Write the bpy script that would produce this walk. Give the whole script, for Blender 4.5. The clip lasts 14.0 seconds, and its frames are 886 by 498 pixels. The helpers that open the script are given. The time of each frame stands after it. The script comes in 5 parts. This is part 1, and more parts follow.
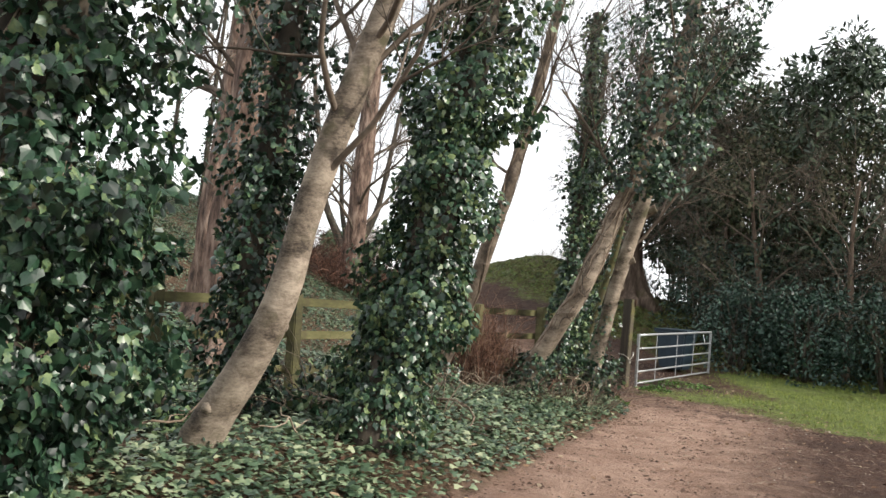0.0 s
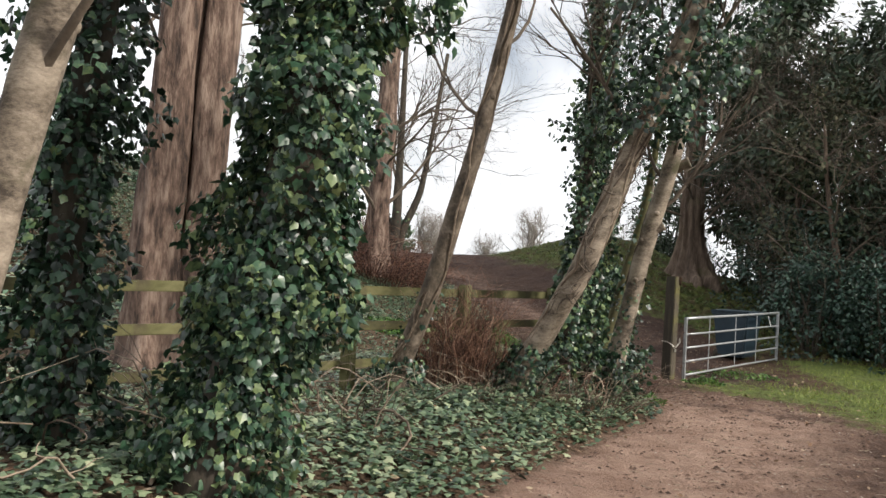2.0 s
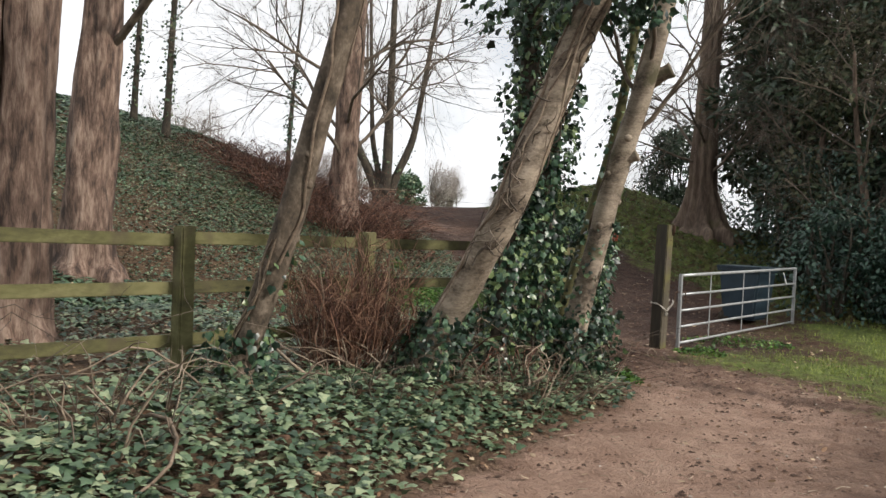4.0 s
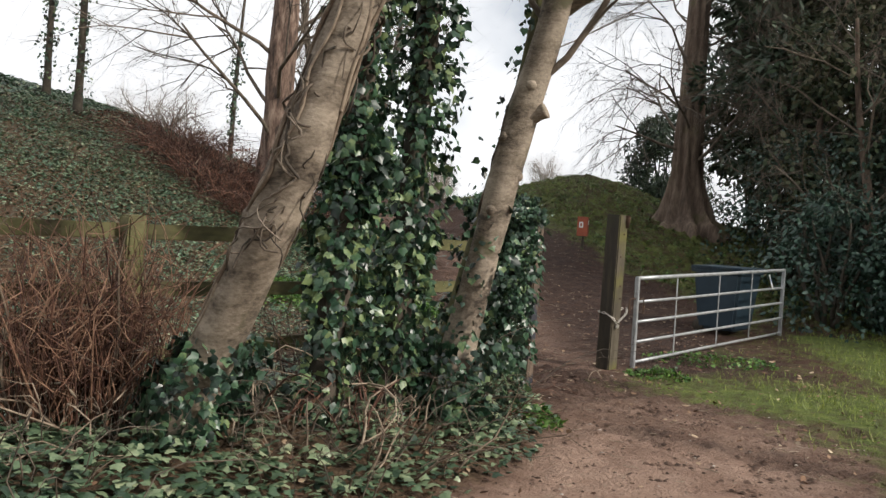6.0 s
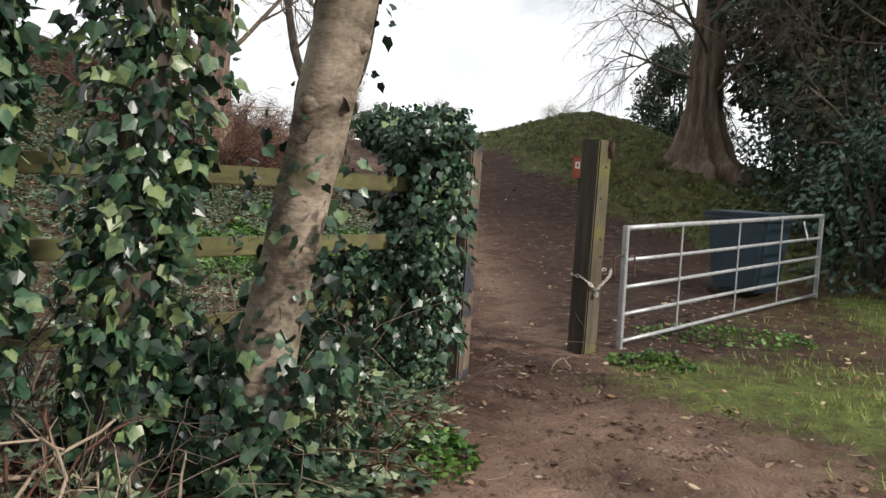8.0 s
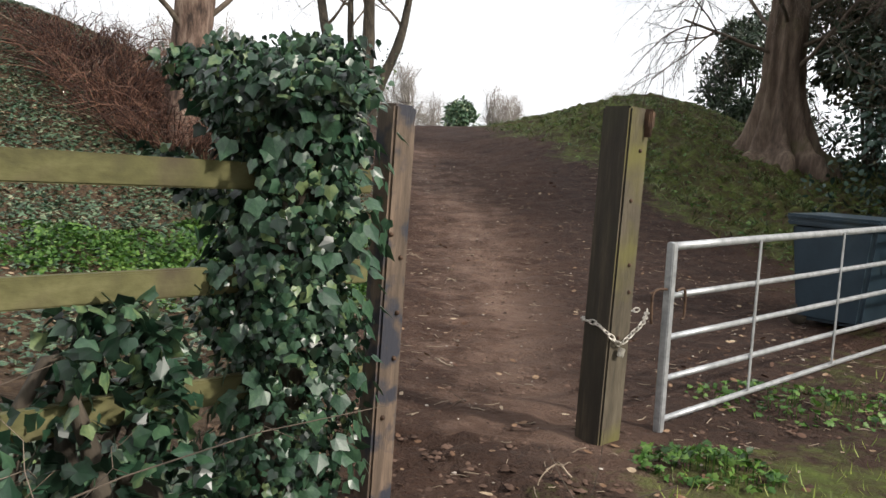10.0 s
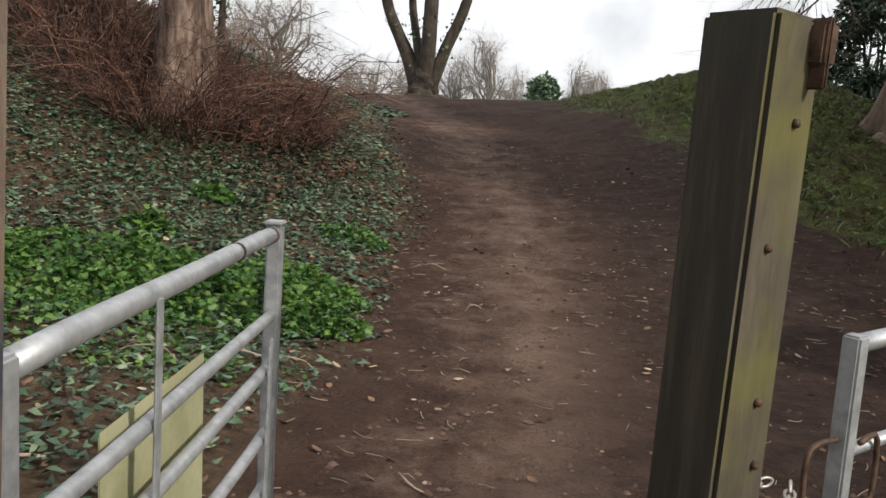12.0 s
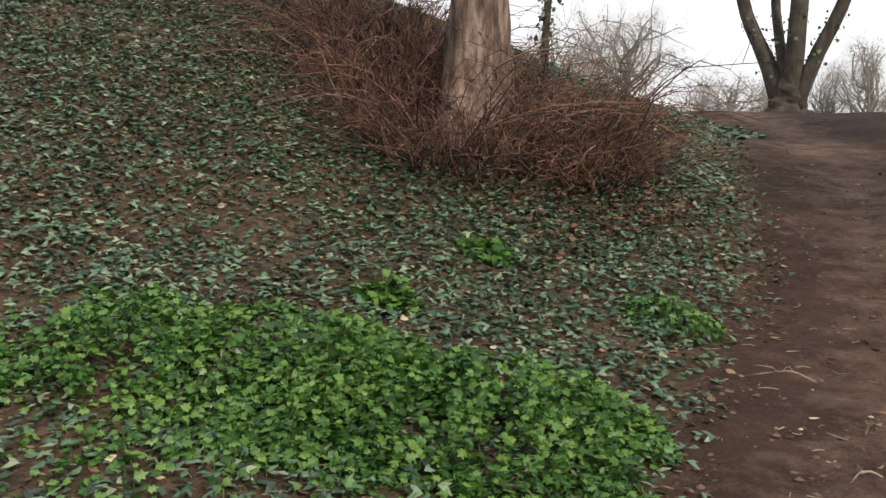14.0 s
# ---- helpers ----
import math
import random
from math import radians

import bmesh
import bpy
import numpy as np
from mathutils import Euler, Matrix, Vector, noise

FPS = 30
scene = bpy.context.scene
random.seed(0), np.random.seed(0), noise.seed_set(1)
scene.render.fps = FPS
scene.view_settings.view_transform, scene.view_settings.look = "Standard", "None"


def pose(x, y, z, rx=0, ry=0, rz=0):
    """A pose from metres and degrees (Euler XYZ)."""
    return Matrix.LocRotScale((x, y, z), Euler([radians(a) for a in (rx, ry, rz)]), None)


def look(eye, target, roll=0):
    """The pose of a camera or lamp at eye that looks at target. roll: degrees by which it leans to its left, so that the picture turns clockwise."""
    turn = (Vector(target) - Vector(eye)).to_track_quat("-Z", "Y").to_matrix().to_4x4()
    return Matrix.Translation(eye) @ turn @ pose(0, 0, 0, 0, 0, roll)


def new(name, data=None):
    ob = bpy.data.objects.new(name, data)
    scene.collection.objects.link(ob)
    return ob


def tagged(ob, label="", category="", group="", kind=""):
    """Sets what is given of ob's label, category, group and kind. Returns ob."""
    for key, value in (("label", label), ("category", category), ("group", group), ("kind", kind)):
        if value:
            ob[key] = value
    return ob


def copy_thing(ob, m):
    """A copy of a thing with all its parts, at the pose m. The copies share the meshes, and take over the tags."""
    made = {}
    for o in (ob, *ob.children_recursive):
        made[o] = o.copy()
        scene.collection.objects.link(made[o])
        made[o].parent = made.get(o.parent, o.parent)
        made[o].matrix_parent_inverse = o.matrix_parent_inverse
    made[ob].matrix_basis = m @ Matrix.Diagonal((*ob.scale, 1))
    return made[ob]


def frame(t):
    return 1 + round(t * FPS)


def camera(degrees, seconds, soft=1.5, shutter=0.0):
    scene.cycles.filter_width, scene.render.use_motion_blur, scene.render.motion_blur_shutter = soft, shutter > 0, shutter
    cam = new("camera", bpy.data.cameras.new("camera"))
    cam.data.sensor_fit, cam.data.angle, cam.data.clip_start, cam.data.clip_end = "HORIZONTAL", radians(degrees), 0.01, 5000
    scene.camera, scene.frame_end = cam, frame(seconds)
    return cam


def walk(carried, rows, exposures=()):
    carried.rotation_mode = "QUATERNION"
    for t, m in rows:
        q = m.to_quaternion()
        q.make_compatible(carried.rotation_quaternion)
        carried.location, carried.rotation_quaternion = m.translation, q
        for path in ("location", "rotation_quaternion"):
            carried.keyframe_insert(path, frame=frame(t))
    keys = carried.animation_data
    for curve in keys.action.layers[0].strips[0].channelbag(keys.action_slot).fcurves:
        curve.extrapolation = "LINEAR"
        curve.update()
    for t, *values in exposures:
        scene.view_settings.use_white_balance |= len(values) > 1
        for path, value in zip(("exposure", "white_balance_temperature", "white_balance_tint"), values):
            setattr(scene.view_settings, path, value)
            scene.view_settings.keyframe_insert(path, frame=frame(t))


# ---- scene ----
cam = camera(54.7, 14.0)
METRES, EYE, TILT, LEAN, TURN = 19.5, 1.6, 0.0, 0.0, 0.0
ROWS = [
    (0.0, 0.0, 0.0, 0.0, -0.19, 2.3, -4.81),
    (0.5, 0.0147, 0.0328, -0.0003, 0.34, 2.39, -4.99),
    (1.0, 0.0317, 0.0634, 0.0002, 4.33, 2.14, -3.82),
    (1.5, 0.0454, 0.0943, -0.0015, 4.45, 1.97, -3.43),
    (2.0, 0.0626, 0.1246, -0.002, 4.93, 1.12, -3.22),
    (2.5, 0.0772, 0.1574, -0.0037, 5.28, -0.18, -2.81),
    (5.0, 0.1382, 0.331, -0.0073, 6.9, -1.97, -3.26),
    (5.5, 0.1523, 0.3645, -0.0075, 6.51, -2.02, -3.3),
    (6.0, 0.1613, 0.4002, -0.0081, 6.55, -2.11, -3.52),
    (6.5, 0.1727, 0.4328, -0.0113, 7.44, -2.91, -2.99),
    (7.0, 0.1781, 0.4749, -0.0127, 8.24, -4.67, -3.05),
    (7.5, 0.1854, 0.5131, -0.0147, 7.49, -5.25, -2.99),
    (10.0, 0.2085, 0.6885, -0.0154, 12.02, -6.4, -3.36),
    (10.5, 0.2103, 0.7251, -0.0142, 12.23, -6.71, -4.51),
    (11.0, 0.2139, 0.7607, -0.0151, 13.42, -7.22, -4.48),
    (11.5, 0.2077, 0.7963, -0.0145, 15.34, -7.83, -4.35),
    (12.0, 0.2042, 0.8299, -0.0145, 17.72, -8.22, -3.96),
    (12.5, 0.1969, 0.8605, -0.0139, 19.22, -8.02, -4.11),
    (13.0, 0.1849, 0.8993, -0.0131, 21.19, -7.84, -4.54),
    (13.5, 0.1771, 0.9283, -0.0121, 31.24, -7.73, -3.07),
    (14.0, 0.1643, 0.954, -0.0112, 40.92, -7.81, -1.77),
]
EXPOSURES = [(0.0, -0.02), (1.0, -0.3), (1.5, -0.3), (2.5, -0.25), (5.0, -0.42), (6.5, -0.4), (7.5, -0.35), (10.0, -0.2), (11.0, -0.3), (12.0, -0.52), (13.0, -0.72), (13.5, -0.55), (14.0, -0.38)]
walk(cam, [(t, pose(0, 0, EYE, TILT, LEAN, TURN) @ pose(METRES * x, METRES * y, METRES * z, 90 + pitch, roll, yaw)) for t, x, y, z, yaw, pitch, roll in ROWS], EXPOSURES)

# ---- world, sun, exposure ----
SUN_EL, SUN_AZ = radians(34), math.atan2(-0.34, 0.94)   # the sun stands low on the open side of the track
world = bpy.data.worlds.new("world")
scene.world = world
world.use_nodes = True
wn, wl = world.node_tree.nodes, world.node_tree.links
wn.clear()
w_out, w_bg = wn.new("ShaderNodeOutputWorld"), wn.new("ShaderNodeBackground")
w_sky = wn.new("ShaderNodeTexSky")
w_sky.sky_type, w_sky.sun_disc, w_sky.sun_elevation, w_sky.sun_rotation = "NISHITA", False, SUN_EL, math.pi / 2 - SUN_AZ
w_co, w_no, w_ra, w_mx = (wn.new("ShaderNode" + s) for s in ("TexCoord", "TexNoise", "ValToRGB", "Mix"))
w_mx.data_type = "RGBA"
w_no.inputs["Scale"].default_value, w_no.inputs["Detail"].default_value = 2.6, 7
w_ra.color_ramp.elements[0].position, w_ra.color_ramp.elements[1].position = 0.32, 0.44
w_ra.color_ramp.elements[0].color = (0.35, 0.35, 0.35, 1)
w_mx.inputs[7].default_value = (14.6, 14.8, 15.2, 1)
w_bg.inputs["Strength"].default_value = 0.10
wl.new(w_co.outputs["Generated"], w_no.inputs["Vector"])
wl.new(w_no.outputs["Fac"], w_ra.inputs["Fac"])
wl.new(w_ra.outputs["Color"], w_mx.inputs[0])
wl.new(w_sky.outputs["Color"], w_mx.inputs[6])
wl.new(w_mx.outputs[2], w_bg.inputs["Color"])
wl.new(w_bg.outputs["Background"], w_out.inputs["Surface"])
sun = new("sun", bpy.data.lights.new("sun", "SUN"))
sun.data.energy, sun.data.angle, sun.data.color = 5.0, radians(4), (1.0, 0.93, 0.83)
sun.matrix_world = look((40 * math.cos(SUN_AZ), 40 * math.sin(SUN_AZ), 40 * math.tan(SUN_EL)), (0, 0, 0))


# ---- materials ----
def material(name, stops, scale=6.0, rough=0.7, metal=0.0, bump=0.3, stretch=(1, 1, 1), island=0.0, objrand=0.0, fine=40.0,
             translucent=0.0, spec=0.5, moss=None, bumpdist=0.02, coarse=0.0):
    """A mottled surface: colour stops along a noise, a finer noise for relief, and optional random tint by island or object."""
    m = bpy.data.materials.new(name)
    m.use_nodes = True
    n, l = m.node_tree.nodes, m.node_tree.links
    b = n["Principled BSDF"]
    co, mp, n1, n2, ra = (n.new("ShaderNode" + s) for s in ("TexCoord", "Mapping", "TexNoise", "TexNoise", "ValToRGB"))
    mp.inputs["Scale"].default_value = stretch
    l.new(co.outputs["Object"], mp.inputs["Vector"])
    for q, s, d in ((n1, scale, 6), (n2, fine, 5)):
        q.inputs["Scale"].default_value, q.inputs["Detail"].default_value, q.inputs["Roughness"].default_value = s, d, 0.62
        l.new(mp.outputs["Vector"], q.inputs["Vector"])
    els = ra.color_ramp.elements
    for i, (p, c) in enumerate(stops):
        e = els[i] if i < 2 else els.new(p)
        e.position, e.color = p, (*c, 1)
    fac = n1.outputs["Fac"]
    mixf = n.new("ShaderNodeMath")
    mixf.operation, mixf.inputs[1].default_value = "MULTIPLY_ADD", 0.35
    l.new(n2.outputs["Fac"], mixf.inputs[0])
    sub = n.new("ShaderNodeMath")
    sub.operation, sub.inputs[1].default_value = "ADD", -0.175
    l.new(fac, sub.inputs[0])
    l.new(sub.outputs[0], mixf.inputs[2])
    fac = mixf.outputs[0]
    for amount, node, socket in ((island, "ShaderNodeNewGeometry", "Random Per Island"), (objrand, "ShaderNodeObjectInfo", "Random")):
        if amount:
            r, a = n.new(node), n.new("ShaderNodeMath")
            a.operation, a.inputs[1].default_value = "MULTIPLY_ADD", amount
            s2 = n.new("ShaderNodeMath")
            s2.operation, s2.inputs[1].default_value = "ADD", -amount / 2
            l.new(fac, s2.inputs[0])
            l.new(r.outputs[socket], a.inputs[0])
            l.new(s2.outputs[0], a.inputs[2])
            fac = a.outputs[0]
    l.new(fac, ra.inputs["Fac"])
    col = ra.outputs["Color"]
    if moss:
        mcol, mscale, lo, hi = moss
        n3, r3, mx = (n.new("ShaderNode" + s) for s in ("TexNoise", "ValToRGB", "Mix"))
        mx.data_type = "RGBA"
        n3.inputs["Scale"].default_value, n3.inputs["Detail"].default_value = mscale, 6
        l.new(co.outputs["Object"], n3.inputs["Vector"])
        r3.color_ramp.elements[0].position, r3.color_ramp.elements[1].position = lo, hi
        l.new(n3.outputs["Fac"], r3.inputs["Fac"])
        l.new(r3.outputs["Color"], mx.inputs[0])
        l.new(col, mx.inputs[6])
        mx.inputs[7].default_value = (*mcol, 1)
        col = mx.outputs[2]
    l.new(col, b.inputs["Base Color"])
    b.inputs["Roughness"].default_value, b.inputs["Metallic"].default_value = rough, metal
    b.inputs["Specular IOR Level"].default_value = spec
    if bump:
        bp = n.new("ShaderNodeBump")
        bp.inputs["Strength"].default_value, bp.inputs["Distance"].default_value = bump, bumpdist
        l.new(mixf.outputs[0], bp.inputs["Height"])
        l.new(bp.outputs["Normal"], b.inputs["Normal"])
    if translucent:
        tr, ms = n.new("ShaderNodeBsdfTranslucent"), n.new("ShaderNodeMixShader")
        l.new(col, tr.inputs["Color"])
        ms.inputs[0].default_value = translucent
        l.new(b.outputs["BSDF"], ms.inputs[1])
        l.new(tr.outputs["BSDF"], ms.inputs[2])
        l.new(ms.outputs["Shader"], n["Material Output"].inputs["Surface"])
    return m


def ground_material():
    """Trodden red-brown earth, leaf litter under the ivy and turf, by the plan's own zones."""
    m = bpy.data.materials.new("earth_litter_turf")
    m.use_nodes = True
    n, l = m.node_tree.nodes, m.node_tree.links
    b = n["Principled BSDF"]
    co = n.new("ShaderNodeTexCoord")

    def tex(scale, detail=7, rough=0.65):
        q = n.new("ShaderNodeTexNoise")
        q.inputs["Scale"].default_value, q.inputs["Detail"].default_value, q.inputs["Roughness"].default_value = scale, detail, rough
        l.new(co.outputs["Object"], q.inputs["Vector"])
        return q.outputs["Fac"]

    def ramp(fac, stops):
        r = n.new("ShaderNodeValToRGB")
        for i, (p, c) in enumerate(stops):
            e = r.color_ramp.elements[i] if i < 2 else r.color_ramp.elements.new(p)
            e.position, e.color = p, (*c, 1)
        l.new(fac, r.inputs["Fac"])
        return r.outputs["Color"]

    def mix(f, a, c):
        x = n.new("ShaderNodeMix")
        x.data_type = "RGBA"
        l.new(f, x.inputs[0]), l.new(a, x.inputs[6]), l.new(c, x.inputs[7])
        return x.outputs[2]

    def calc(op, a, c):
        x = n.new("ShaderNodeMath")
        x.operation = op
        x.use_clamp = op == "SUBTRACT"
        for i, v in enumerate((a, c)):
            if isinstance(v, (int, float)):
                x.inputs[i].default_value = v
            else:
                l.new(v, x.inputs[i])
        return x.outputs[0]

    def zone(name, scale=5.0, soft=0.5):
        a = n.new("ShaderNodeAttribute")
        a.attribute_name = name
        f = calc("MULTIPLY_ADD", tex(scale, 8, 0.7), 1.3)
        f.node.inputs[2].default_value = -0.65
        return ramp(calc("ADD", a.outputs["Fac"], f), ((0.5 - soft / 2, (0, 0, 0)), (0.5 + soft / 2, (1, 1, 1))))

    dirt = ramp(tex(1.1, 10, 0.7), ((0.3, (0.035, 0.017, 0.011)), (0.5, (0.062, 0.032, 0.021)), (0.72, (0.105, 0.060, 0.041))))
    specks = ramp(tex(55, 3), ((0.60, (0, 0, 0)), (0.70, (1, 1, 1))))
    dirt = mix(calc("MULTIPLY", specks, 0.5), dirt, ramp(tex(9), ((0.4, (0.06, 0.036, 0.026)), (0.62, (0.30, 0.20, 0.14)))))
    pale = ramp(tex(2.0), ((0.35, (0.26, 0.162, 0.118)), (0.7, (0.44, 0.300, 0.228))))
    # wet churned earth; past the gateway this dark colour also stands in for shade
    mud = ramp(tex(7, 9), ((0.35, (0.030, 0.016, 0.011)), (0.65, (0.070, 0.040, 0.029))))
    litter = ramp(tex(14, 9), ((0.3, (0.038, 0.023, 0.014)), (0.5, (0.095, 0.060, 0.036)), (0.7, (0.18, 0.125, 0.075))))
    turf = ramp(tex(6, 9), ((0.3, (0.07, 0.060, 0.026)), (0.5, (0.105, 0.135, 0.032)), (0.72, (0.18, 0.215, 0.05))))
    col = mix(zone("pale", 3.0, 0.8), dirt, pale)
    col = mix(zone("mud", 3.0), col, mud)
    col = mix(zone("litter", 4.0, 0.35), col, litter)
    col = mix(zone("turf", 4.0, 0.35), col, turf)
    l.new(col, b.inputs["Base Color"])
    b.inputs["Roughness"].default_value = 0.9
    b.inputs["Specular IOR Level"].default_value = 0.25
    h = calc("ADD", calc("MULTIPLY", tex(4.5, 9), 1.2), calc("MULTIPLY", tex(28, 6), 0.6))
    bp = n.new("ShaderNodeBump")
    bp.inputs["Strength"].default_value, bp.inputs["Distance"].default_value = 1.0, 0.10
    l.new(h, bp.inputs["Height"]), l.new(bp.outputs["Normal"], b.inputs["Normal"])
    return m


EARTH = ground_material()
BARK = material("smooth_bark", ((0.34, (0.045, 0.033, 0.023)), (0.46, (0.175, 0.138, 0.102)), (0.66, (0.40, 0.33, 0.255))), 3.0, 0.85, bump=0.55,
                stretch=(0.9, 0.9, 1.7), fine=38, moss=((0.085, 0.075, 0.040), 4.5, 0.58, 0.70), bumpdist=0.02)
REDBARK = material("red_bark", ((0.36, (0.04, 0.026, 0.020)), (0.5, (0.15, 0.096, 0.072)), (0.66, (0.31, 0.225, 0.175))), 8, 0.9, bump=1.0, bumpdist=0.05,
                   stretch=(1, 1, 0.25), fine=22)
OLDBARK = material("furrowed_bark", ((0.25, (0.038, 0.026, 0.019)), (0.5, (0.115, 0.080, 0.058)), (0.75, (0.23, 0.175, 0.13))), 4, 0.9, bump=0.9,
                   stretch=(1, 1, 0.2), fine=16, moss=((0.07, 0.08, 0.02), 1.3, 0.58, 0.75))
SLENDERBARK = material("dark_mottled_bark", ((0.3, (0.03, 0.023, 0.016)), (0.5, (0.10, 0.075, 0.053)), (0.72, (0.27, 0.215, 0.165))), 7, 0.88, bump=0.6, stretch=(1, 1, 0.7), fine=40)
DARKBARK = material("dark_bark", ((0.3, (0.022, 0.018, 0.013)), (0.55, (0.058, 0.046, 0.033)), (0.8, (0.11, 0.09, 0.065))), 8, 0.9, bump=0.6, stretch=(1, 1, 0.4))
TWIG = material("twig_bark", ((0.3, (0.05, 0.038, 0.028)), (0.55, (0.12, 0.092, 0.068)), (0.8, (0.22, 0.175, 0.135))), 6, 0.85, bump=0, island=0.5)
# twigs beyond the crest: distance haze is put into this paler colour
HAZED_TWIG = material("hazed_far_twigs", ((0.3, (0.20, 0.175, 0.16)), (0.7, (0.36, 0.32, 0.295))), 0.6, 0.9, bump=0, island=0.4)
DEAD = material("dead_wood", ((0.25, (0.075, 0.052, 0.036)), (0.5, (0.17, 0.125, 0.088)), (0.75, (0.34, 0.27, 0.20))), 9, 0.85, bump=0.4, objrand=0.5)
BRAMBLE = material("bramble_stems", ((0.25, (0.030, 0.012, 0.008)), (0.55, (0.090, 0.036, 0.023)), (0.88, (0.26, 0.135, 0.085))), 5, 0.75, bump=0, island=0.7)
SHRUB = material("shrub_stems", ((0.25, (0.06, 0.024, 0.016)), (0.5, (0.15, 0.070, 0.043)), (0.8, (0.31, 0.18, 0.115))), 5, 0.75, bump=0, island=0.7)
IVY = material("ivy_leaf", ((0.2, (0.007, 0.020, 0.011)), (0.48, (0.021, 0.058, 0.032)), (0.75, (0.060, 0.122, 0.064)), (0.97, (0.19, 0.25, 0.105))), 5, 0.37,
               bump=0, island=0.85, objrand=0.2, spec=0.6, translucent=0.15)
GIVY = material("ground_ivy_leaf", ((0.2, (0.025, 0.050, 0.028)), (0.48, (0.085, 0.140, 0.075)), (0.74, (0.21, 0.270, 0.155)), (0.95, (0.40, 0.42, 0.26))), 2, 0.42,
                bump=0, island=0.7, spec=0.5, translucent=0.1)
HIVY = material("hill_ivy_leaf", ((0.2, (0.022, 0.042, 0.024)), (0.48, (0.050, 0.108, 0.056)), (0.72, (0.115, 0.185, 0.105)), (0.95, (0.27, 0.30, 0.18))), 2, 0.45, bump=0, island=0.75, translucent=0.1)
HERB = material("fresh_herb_leaf", ((0.2, (0.018, 0.055, 0.010)), (0.5, (0.058, 0.152, 0.022)), (0.8, (0.15, 0.26, 0.05))), 3, 0.5, bump=0, island=0.6, translucent=0.25)
GRASS = material("grass_blade", ((0.2, (0.065, 0.095, 0.016)), (0.5, (0.175, 0.240, 0.035)), (0.8, (0.31, 0.35, 0.070)), (0.95, (0.36, 0.31, 0.16))), 2, 0.55, bump=0, island=0.6, translucent=0.2)
MOUNDGRASS = material("rough_mound_grass", ((0.2, (0.030, 0.045, 0.014)), (0.5, (0.100, 0.150, 0.038)), (0.8, (0.185, 0.225, 0.070)), (0.95, (0.26, 0.21, 0.12))), 1.2, 0.6, bump=0, island=0.7, translucent=0.15)
HOLLY = material("evergreen_leaf", ((0.2, (0.018, 0.026, 0.014)), (0.5, (0.050, 0.066, 0.034)), (0.75, (0.105, 0.100, 0.060)), (0.95, (0.15, 0.145, 0.085))), 3, 0.7, bump=0, island=0.6, spec=0.15)
LAUREL = material("laurel_leaf", ((0.2, (0.010, 0.026, 0.020)), (0.55, (0.028, 0.064, 0.044)), (0.9, (0.060, 0.105, 0.070))), 3, 0.42, bump=0, island=0.65, spec=0.4)
YEW = material("yew_needles", ((0.2, (0.012, 0.025, 0.013)), (0.6, (0.032, 0.06, 0.030)), (0.9, (0.07, 0.105, 0.05))), 3, 0.5, bump=0, island=0.6)
FALLEN = material("fallen_leaf", ((0.2, (0.07, 0.032, 0.018)), (0.45, (0.16, 0.085, 0.045)), (0.75, (0.27, 0.17, 0.10)), (0.97, (0.48, 0.38, 0.26))), 4, 0.8, bump=0, island=0.9)
BRACKEN = material("dead_bracken", ((0.2, (0.035, 0.015, 0.010)), (0.5, (0.085, 0.036, 0.023)), (0.85, (0.18, 0.09, 0.052))), 4, 0.85, bump=0, island=0.8)
STONE = material("pale_stone", ((0.3, (0.20, 0.16, 0.13)), (0.7, (0.45, 0.39, 0.33))), 12, 0.85, bump=0.3, island=0.6)
RAILWOOD = material("mossy_rail_wood", ((0.28, (0.045, 0.040, 0.016)), (0.5, (0.098, 0.093, 0.034)), (0.75, (0.17, 0.158, 0.07))), 4, 0.85, bump=0.4, stretch=(0.5, 1, 1),
                    objrand=0.25, fine=30, moss=((0.07, 0.055, 0.03), 3.5, 0.55, 0.72))
# right gate post: shade is painted into this wood, sunlight into the algae-green one
SHADED_POSTWOOD = material("shaded_weathered_post_wood", ((0.25, (0.010, 0.008, 0.005)), (0.5, (0.030, 0.023, 0.014)), (0.8, (0.095, 0.070, 0.045))), 5, 0.8, bump=0.5,
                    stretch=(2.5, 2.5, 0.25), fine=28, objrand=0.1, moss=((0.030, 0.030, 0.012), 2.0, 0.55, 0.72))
LIT_ALGAEWOOD = material("lit_algae_post_wood", ((0.25, (0.028, 0.022, 0.014)), (0.5, (0.078, 0.063, 0.042)), (0.8, (0.15, 0.125, 0.085))), 4, 0.8, bump=0.5,
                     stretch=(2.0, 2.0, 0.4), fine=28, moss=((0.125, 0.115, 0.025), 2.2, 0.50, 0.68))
TARWOOD = material("stained_post_wood", ((0.25, (0.04, 0.029, 0.021)), (0.5, (0.12, 0.085, 0.06)), (0.8, (0.25, 0.175, 0.125))), 5, 0.75, bump=0.5,
                   stretch=(2.5, 2.5, 0.3), fine=28, moss=((0.03, 0.031, 0.042), 7.0, 0.48, 0.58))
STEEL = material("galvanised_steel", ((0.3, (0.30, 0.31, 0.32)), (0.55, (0.46, 0.47, 0.48)), (0.8, (0.60, 0.61, 0.62))), 14, 0.48, 0.55, bump=0.15, bumpdist=0.004)
RUST = material("rusty_steel", ((0.3, (0.045, 0.026, 0.018)), (0.7, (0.14, 0.085, 0.055))), 20, 0.7, 0.5, bump=0.3, bumpdist=0.003)
CHAIN = material("chain_steel", ((0.3, (0.34, 0.31, 0.27)), (0.7, (0.58, 0.55, 0.50))), 30, 0.45, 0.7, bump=0.1, bumpdist=0.002)
